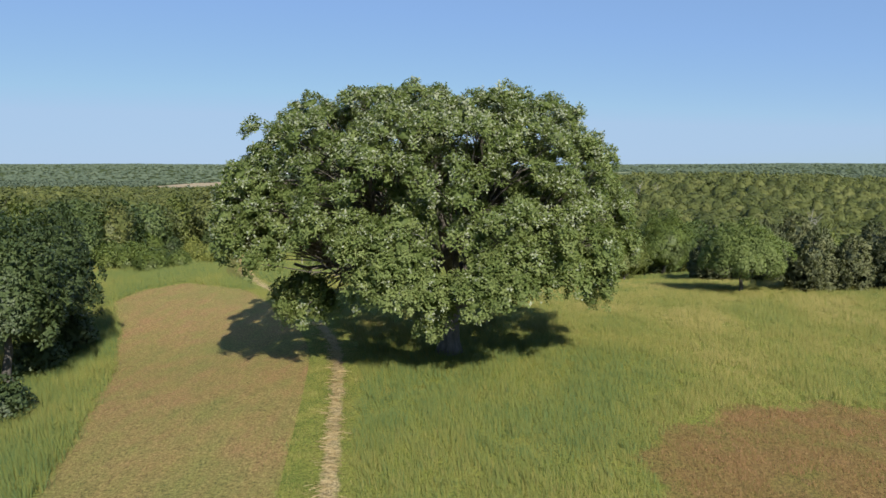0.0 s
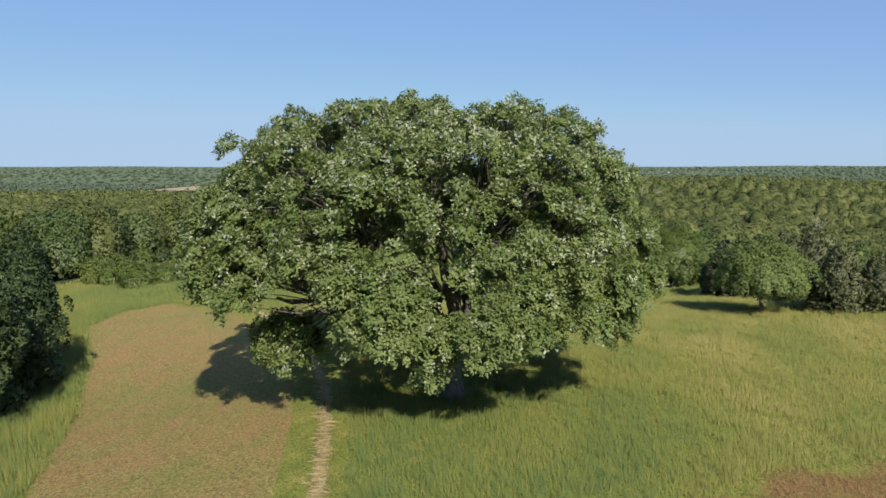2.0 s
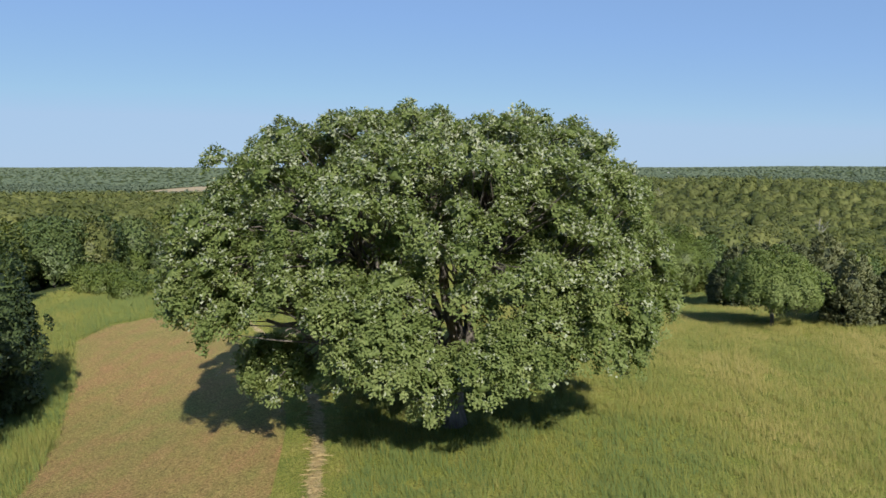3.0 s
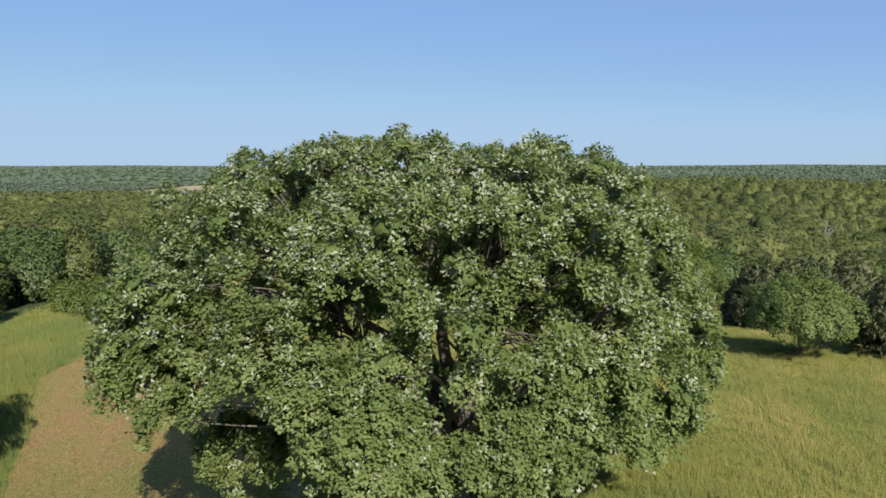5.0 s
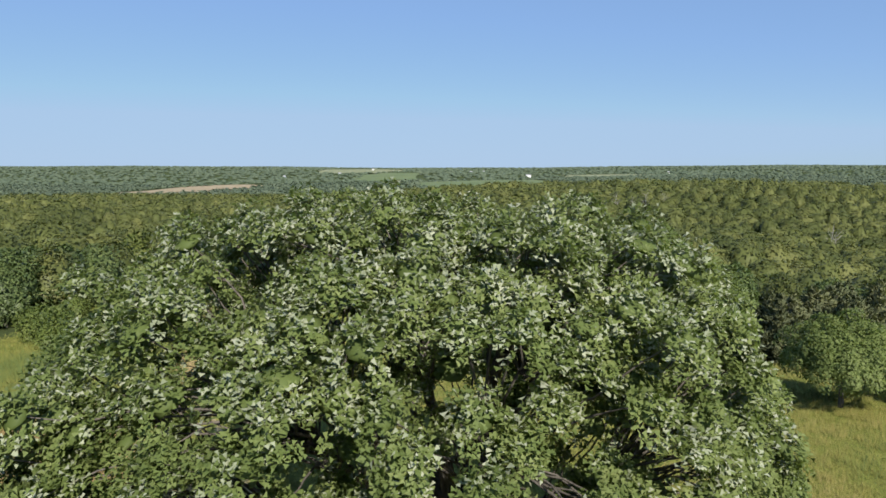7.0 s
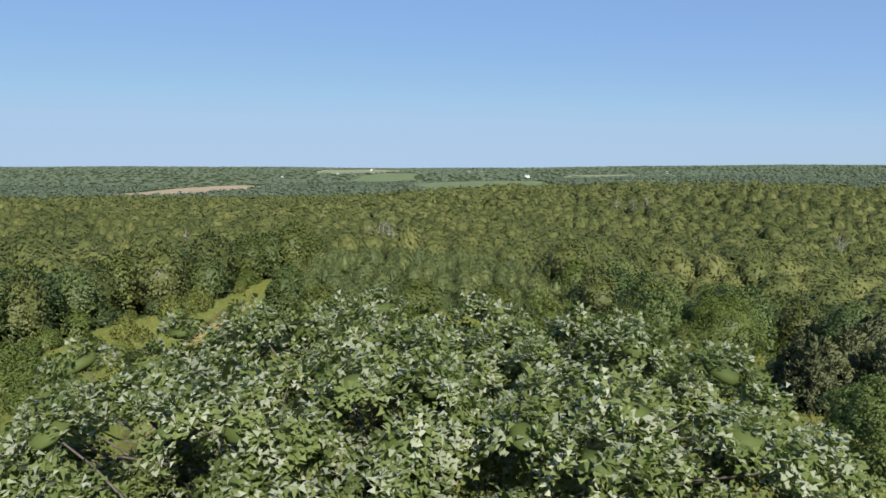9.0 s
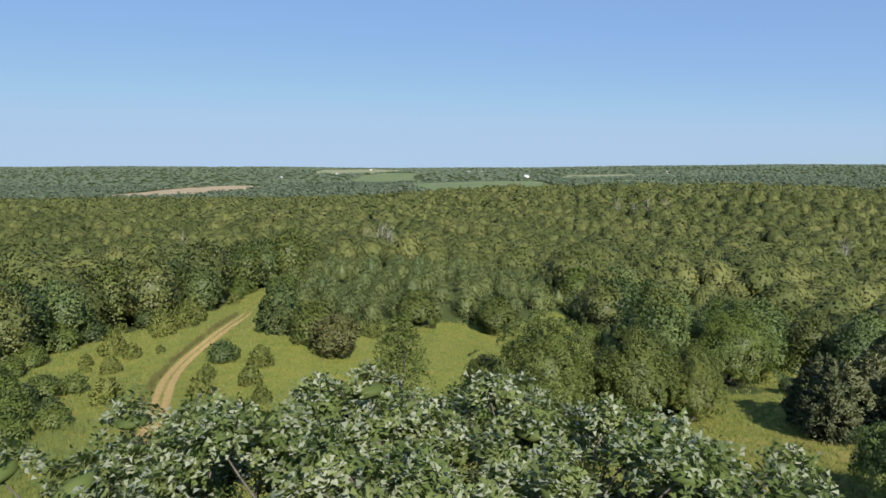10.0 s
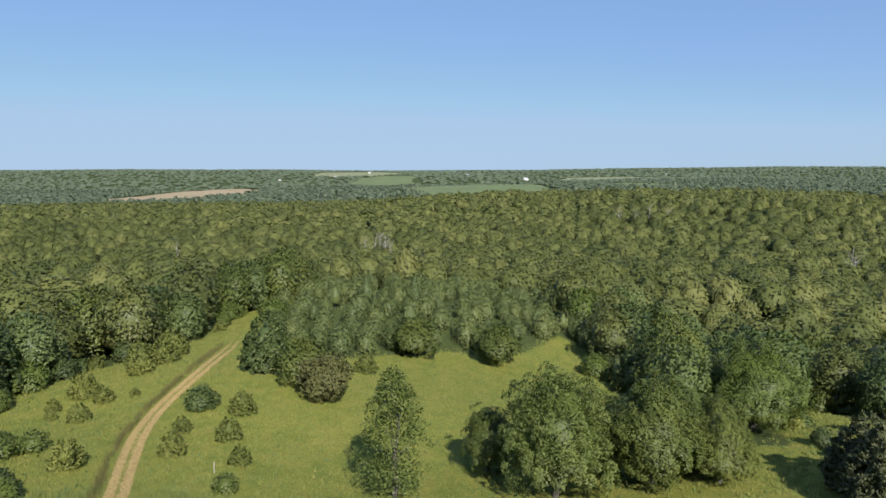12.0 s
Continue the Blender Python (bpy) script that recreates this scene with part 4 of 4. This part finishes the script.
for name, places, level, count, per, size, wide, tall, cover in (
        ("woods_near", rest, 2, 46, 10, 0.075, (7.5, 15.0), (8.0, 15.5), WOODS_LEAF), ("woods_mid", mid, 2, 38, 7, 0.092, (8.5, 17.0), (8.5, 16.0), WOODS_LEAF),
        ("woods_hill", hill, 1, 24, 4, 0.145, (10.5, 19.0), (8.5, 16.0), WOODS_LEAF), ("woods_far", random_places(6500, 1180, 2200), 1, 10, 1, 0.3, (14.0, 22.0), (8.0, 13.0), HAZY_LEAF),
        ("woods_horizon", random_places(9000, 2200, 4600), 1, 0, 0, 0, (20.0, 40.0), (8.0, 13.0), HAZY_LEAF)):
    seed = int(frng.integers(9999))
    forms = [leafy(frng, level, count, per, size) for n in range(9)]
    v, q, tt, nn = planted(places, forms, wide, tall, np.random.default_rng(seed))
    tagged(new("woods", soup(name, v, q, [cover], None, tt, True, nn)), "mixed green broadleaf woods filling valley and hillside", "woods", kind="stuff")


def far_field(name, label, x, y, a, b, material):
    n, m = 40, 6
    w = np.linspace(0, 2 * np.pi, n, endpoint=False)
    vs = [np.array([[x, y, height(x, y) + 2.5]])]
    ragged = 1 + 0.16 * np.sin(3 * w + x) + 0.10 * np.sin(5 * w + y)
    for r in np.linspace(0.2, 1.0, m):
        px, py = x + a * r * ragged * np.sign(np.cos(w)) * np.abs(np.cos(w)) ** 0.6, y + b * r * ragged * np.sign(np.sin(w)) * np.abs(np.sin(w)) ** 0.6
        vs.append(np.stack([px, py, land(px, py) + 2.5], -1))
    tri = np.array([[0, 1 + k, 1 + (k + 1) % n] for k in range(n)])
    quad = np.array([[1 + r * n + k, 1 + (r + 1) * n + k, 1 + (r + 1) * n + (k + 1) % n, 1 + r * n + (k + 1) % n] for r in range(m - 1) for k in range(n)])
    quads = np.concatenate([quad[:, [0, 1, 2]], quad[:, [0, 2, 3]], tri])
    tagged(new(name, soup(name, np.concatenate(vs), quads, [material], smooth=True)), label, "field", kind="structure")


far_field("field_1", "ripe tan crop field among the far woods", *FIELDS[0], CROP)
far_field("field_2", "long pale green pasture on the far slope", *FIELDS[1], PASTURE)
far_field("field_3", "pale green pasture on the far hill", *FIELDS[2], PASTURE)
far_field("field_4", "pale green field near the horizon", *FIELDS[3], PASTURE)
for number, spot in enumerate(FIELDS[4:], 5):
    far_field("field_%d" % number, "pale green field near the horizon", *spot, PALE_FIELD)


def farmhouse(x, y, long, wide, tall, turn):
    """A plain white house: walls, a pitched roof with eaves, a door and windows."""
    h = tagged(new("farmhouse"), "white farm building with a grey pitched roof", "house", "far farm buildings")
    h.matrix_basis = pose(x, y, height(x, y) + 2.0, 0, 0, turn)
    a, b = long / 2, wide / 2
    v = np.array([(-a, -b, -3), (a, -b, -3), (a, b, -3), (-a, b, -3), (-a, -b, tall), (a, -b, tall), (a, b, tall), (-a, b, tall), (-a, 0, tall + wide * 0.38), (a, 0, tall + wide * 0.38)])
    f = np.array([(0, 1, 5), (0, 5, 4), (2, 3, 7), (2, 7, 6), (1, 2, 6), (1, 6, 5), (3, 0, 4), (3, 4, 7), (5, 6, 9), (7, 4, 8)])
    part("wall", soup("farm_wall", v, f, [WHITE]), h)
    e, t = 0.6, 0.25
    r = np.array([(s * (a + e), w * (b + e), tall - e * 0.76 + k) for s in (-1, 1) for w in (-1, 0, 1) for k in (0, t)])
    r[[2, 3, 8, 9], 2] += wide * 0.38 + e * 0.76
    q = np.array([(1, 7, 9, 3), (3, 9, 11, 5), (0, 2, 8, 6), (2, 4, 10, 8), (0, 1, 3, 2), (2, 3, 5, 4), (6, 8, 9, 7), (8, 10, 11, 9), (0, 6, 7, 1), (4, 5, 11, 10)])
    part("roof", soup("farm_roof", r, q, [ROOFING]), h)
    for k in range(3):
        w = new("window", soup("pane", [(-0.6, -b - 0.06, 1.2), (0.6, -b - 0.06, 1.2), (0.6, -b - 0.06, 2.8), (-0.6, -b - 0.06, 2.8)], [(0, 1, 2, 3)], [ROOFING]))
        w.parent = h
        w.location = ((k - 1) * long * 0.3, 0, 0)
    return h


for x, y, long, wide, tall, turn in ((360, 2860, 20, 10, 6, 10), (-640, 2820, 10, 8, 5, -15), (-440, 2990, 9, 8, 5, 30), (140, 3300, 11, 8, 5, 5), (205, 3320, 9, 8, 5, -20), (1050, 3200, 10, 8, 5, 15), (-330, 3350, 9, 8, 5, 0)):
    farmhouse(x, y, long, wide, tall, turn)

# ---------------------------------------------------------------- grass


def grass(name, label, places, tint, blades, tall, wide, rng, spread=0.16, material=GRASS):
    """Tufts of blades, each blade a bent triangle of its own."""
    n = len(places)
    x, y = np.repeat(places[:, 0], blades), np.repeat(places[:, 1], blades)
    x, y = x + rng.normal(size=len(x)) * spread, y + rng.normal(size=len(x)) * spread
    z = land(x, y) - 0.03
    w = rng.uniform(0, 2 * np.pi, len(x))
    h = np.repeat(tall, blades) * rng.uniform(0.6, 1.15, len(x))
    lean = rng.normal(size=(len(x), 2)) * 0.22 + np.array([-0.12, 0.05])
    c, s = np.cos(w) * wide, np.sin(w) * wide
    v = np.empty((len(x), 3, 3))
    v[:, 0] = np.stack([x - c, y - s, z], -1)
    v[:, 1] = np.stack([x + c, y + s, z], -1)
    v[:, 2] = np.stack([x + lean[:, 0] * h, y + lean[:, 1] * h, z + h], -1)
    t = np.clip(np.repeat(tint, blades) + rng.normal(size=len(x)) * 0.19, 0, 1)
    flat = np.cross(v[:, 1] - v[:, 0], v[:, 2] - v[:, 0])
    turn = flat[:, 1] > 0
    v[turn] = v[turn][:, [1, 0, 2]]
    m = unit(unit(np.cross(v[:, 1] - v[:, 0], v[:, 2] - v[:, 0])) * 0.35 + np.array([0, 0, 1.0]))
    return tagged(new(name, soup(name, v.reshape(-1, 3), np.arange(3 * len(x)).reshape(-1, 3), [material], None, np.repeat(t, 3), True, np.repeat(m, 3, 0))), label, "grass", kind="stuff")


grng = np.random.default_rng(101)
n = 52000
gy2 = 4 + 100 * grng.uniform(size=n) ** 1.15
gx2 = grng.uniform(-1, 1, n) * (0.68 * gy2 + 16)
ok = (depth_in(gx2, gy2, MOWN) < 0) & (depth_in(gx2, gy2, VERGE) < 0) & (depth_in(gx2, gy2, RED) < -0.3) & (depth_in(gx2, gy2, OPEN) > -6) & (line_gap(gx2, gy2, TRACK) > 1.2)
gp = np.stack([gx2, gy2], -1)[ok]
patch = 0.17 + 0.5 * waves(gp[:, 0], gp[:, 1], 14, 3) ** 1.2 + 0.12 * waves(gp[:, 0], gp[:, 1], 4, 8)
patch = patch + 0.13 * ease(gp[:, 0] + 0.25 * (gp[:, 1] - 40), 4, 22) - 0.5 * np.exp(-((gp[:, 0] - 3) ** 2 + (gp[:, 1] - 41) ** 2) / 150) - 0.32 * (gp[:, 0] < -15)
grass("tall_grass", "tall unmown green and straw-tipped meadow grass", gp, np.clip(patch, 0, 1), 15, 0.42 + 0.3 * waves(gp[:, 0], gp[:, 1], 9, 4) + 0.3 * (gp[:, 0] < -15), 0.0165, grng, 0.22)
n = 16000
my = 84 + 106 * grng.uniform(size=n) ** 1.1
mx = grng.uniform(-1, 1, n) * 65
ok = (depth_in(mx, my, OPEN) > -2) & (line_gap(mx, my, TRACK) > 1.35)
mp2 = np.stack([mx, my], -1)[ok]
grass("meadow_grass", "shorter green meadow grass past the oak", mp2, 0.09 + 0.28 * waves(mp2[:, 0], mp2[:, 1], 18, 6), 6, 0.35 + 0.2 * waves(mp2[:, 0], mp2[:, 1], 7, 7), 0.06, grng)
n = 24000
sy = 14 + 68 * grng.uniform(size=n) ** 1.3
sx = grng.uniform(-40, 45, n)
verge = depth_in(sx, sy, VERGE) > 0
ok = ((depth_in(sx, sy, MOWN) > 0) | (depth_in(sx, sy, RED) > 0) | verge) & (line_gap(sx, sy, TRACK) > 0.6)
sp = np.stack([sx, sy], -1)[ok]
rust = depth_in(sp[:, 0], sp[:, 1], RED) > 0.2
grass("rusty_grass", "ankle-high rusty-brown seeding grass patch", sp[rust], 0.25 + 0.6 * waves(sp[rust][:, 0], sp[rust][:, 1], 5, 21), 14, 0.22 + 0.12 * waves(sp[rust][:, 0], sp[rust][:, 1], 3, 22), 0.016, grng, 0.2, RUST_GRASS)
grass("stubble", "short brownish mown stubble", sp, np.where(verge[ok], 0.40, np.where(sp[:, 0] > 5, 0.62, 0.45)) + 0.3 * waves(sp[:, 0], sp[:, 1], 8, 12), 12, np.where(verge[ok], 0.2, 0.1), 0.014, grng, 0.22)

n = 16000
vx, vy = grng.uniform(-24, 4, n), grng.uniform(14, 82, n)
ok = (depth_in(vx, vy, VERGE) > -0.2) & (line_gap(vx, vy, TRACK) > 0.55)
vp = np.stack([vx, vy], -1)[ok]
grass("verge_grass", "short olive-green grass along the straw track", vp, 0.25 + 0.45 * waves(vp[:, 0], vp[:, 1], 3, 14), 10, 0.14 + 0.18 * waves(vp[:, 0], vp[:, 1], 2.5, 15), 0.015, grng, 0.2)

n = 20000
by = 84 + 100 * grng.uniform(size=n)
bx = -40 + 22 * grng.uniform(size=n)
g = line_gap(bx, by, TRACK)
mid_x = np.interp(by, [p[1] for p in TRACK], [p[0] for p in TRACK])
ok = (g > 1.5) & (g < 2.2) & (bx < mid_x)
bp = np.stack([bx, by], -1)[ok]
grass("track_bank_grass", "taller uncut grass along the track's bank", bp, 0.2 + 0.5 * waves(bp[:, 0], bp[:, 1], 8, 9), 9, np.full(len(bp), 0.9), 0.03, grng, 0.16, BANK_GRASS)

# wisps of straw strewn across the near stretch of the track
wy = 14 + 46 * grng.uniform(size=1900)
wx = np.interp(wy, [p[1] for p in TRACK], [p[0] for p in TRACK]) + grng.normal(size=len(wy)) * 0.24 + 0.22 * np.sin(wy * 2.1) * np.sin(wy * 0.77)
turn, long = grng.normal(size=len(wy)) * 0.5, grng.uniform(0.25, 0.75, len(wy))
ax, ay = np.cos(turn), np.sin(turn)
v = np.empty((len(wy), 3, 3))
for k, (f, g) in enumerate(((-0.5, 0.022), (-0.5, -0.022), (0.5, 0.0))):
    v[:, k, 0], v[:, k, 1] = wx + ax * long * f - ay * g, wy + ay * long * f + ax * g
v[..., 2] = land(v[..., 0], v[..., 1]) + 0.05 + grng.uniform(0, 0.05, (len(wy), 3))
up = np.cross(v[:, 1] - v[:, 0], v[:, 2] - v[:, 0])[:, 2] < 0
v[up] = v[up][:, [1, 0, 2]]
tagged(new("straw", soup("straw", v.reshape(-1, 3), np.arange(3 * len(wy)).reshape(-1, 3), [STRAW], None, np.repeat(grng.uniform(size=len(wy)), 3))), "dry pale straw wisps strewn along the track", "straw", kind="stuff")

# a pale marker post in the meadow
marker = tagged(new("marker_post"), "short weathered wooden marker post in the grass", "post")
marker.location = (-22.9, 109.8, height(-22.9, 109.8))
v, q = tube([(0, 0, -0.3), (0, 0, 0.6), (0.02, 0, 1.25), (0.02, 0, 1.3)], [0.06, 0.06, 0.055, 0.02], 8)
part("post", soup("post", v, q, [POSTWOOD]), marker)
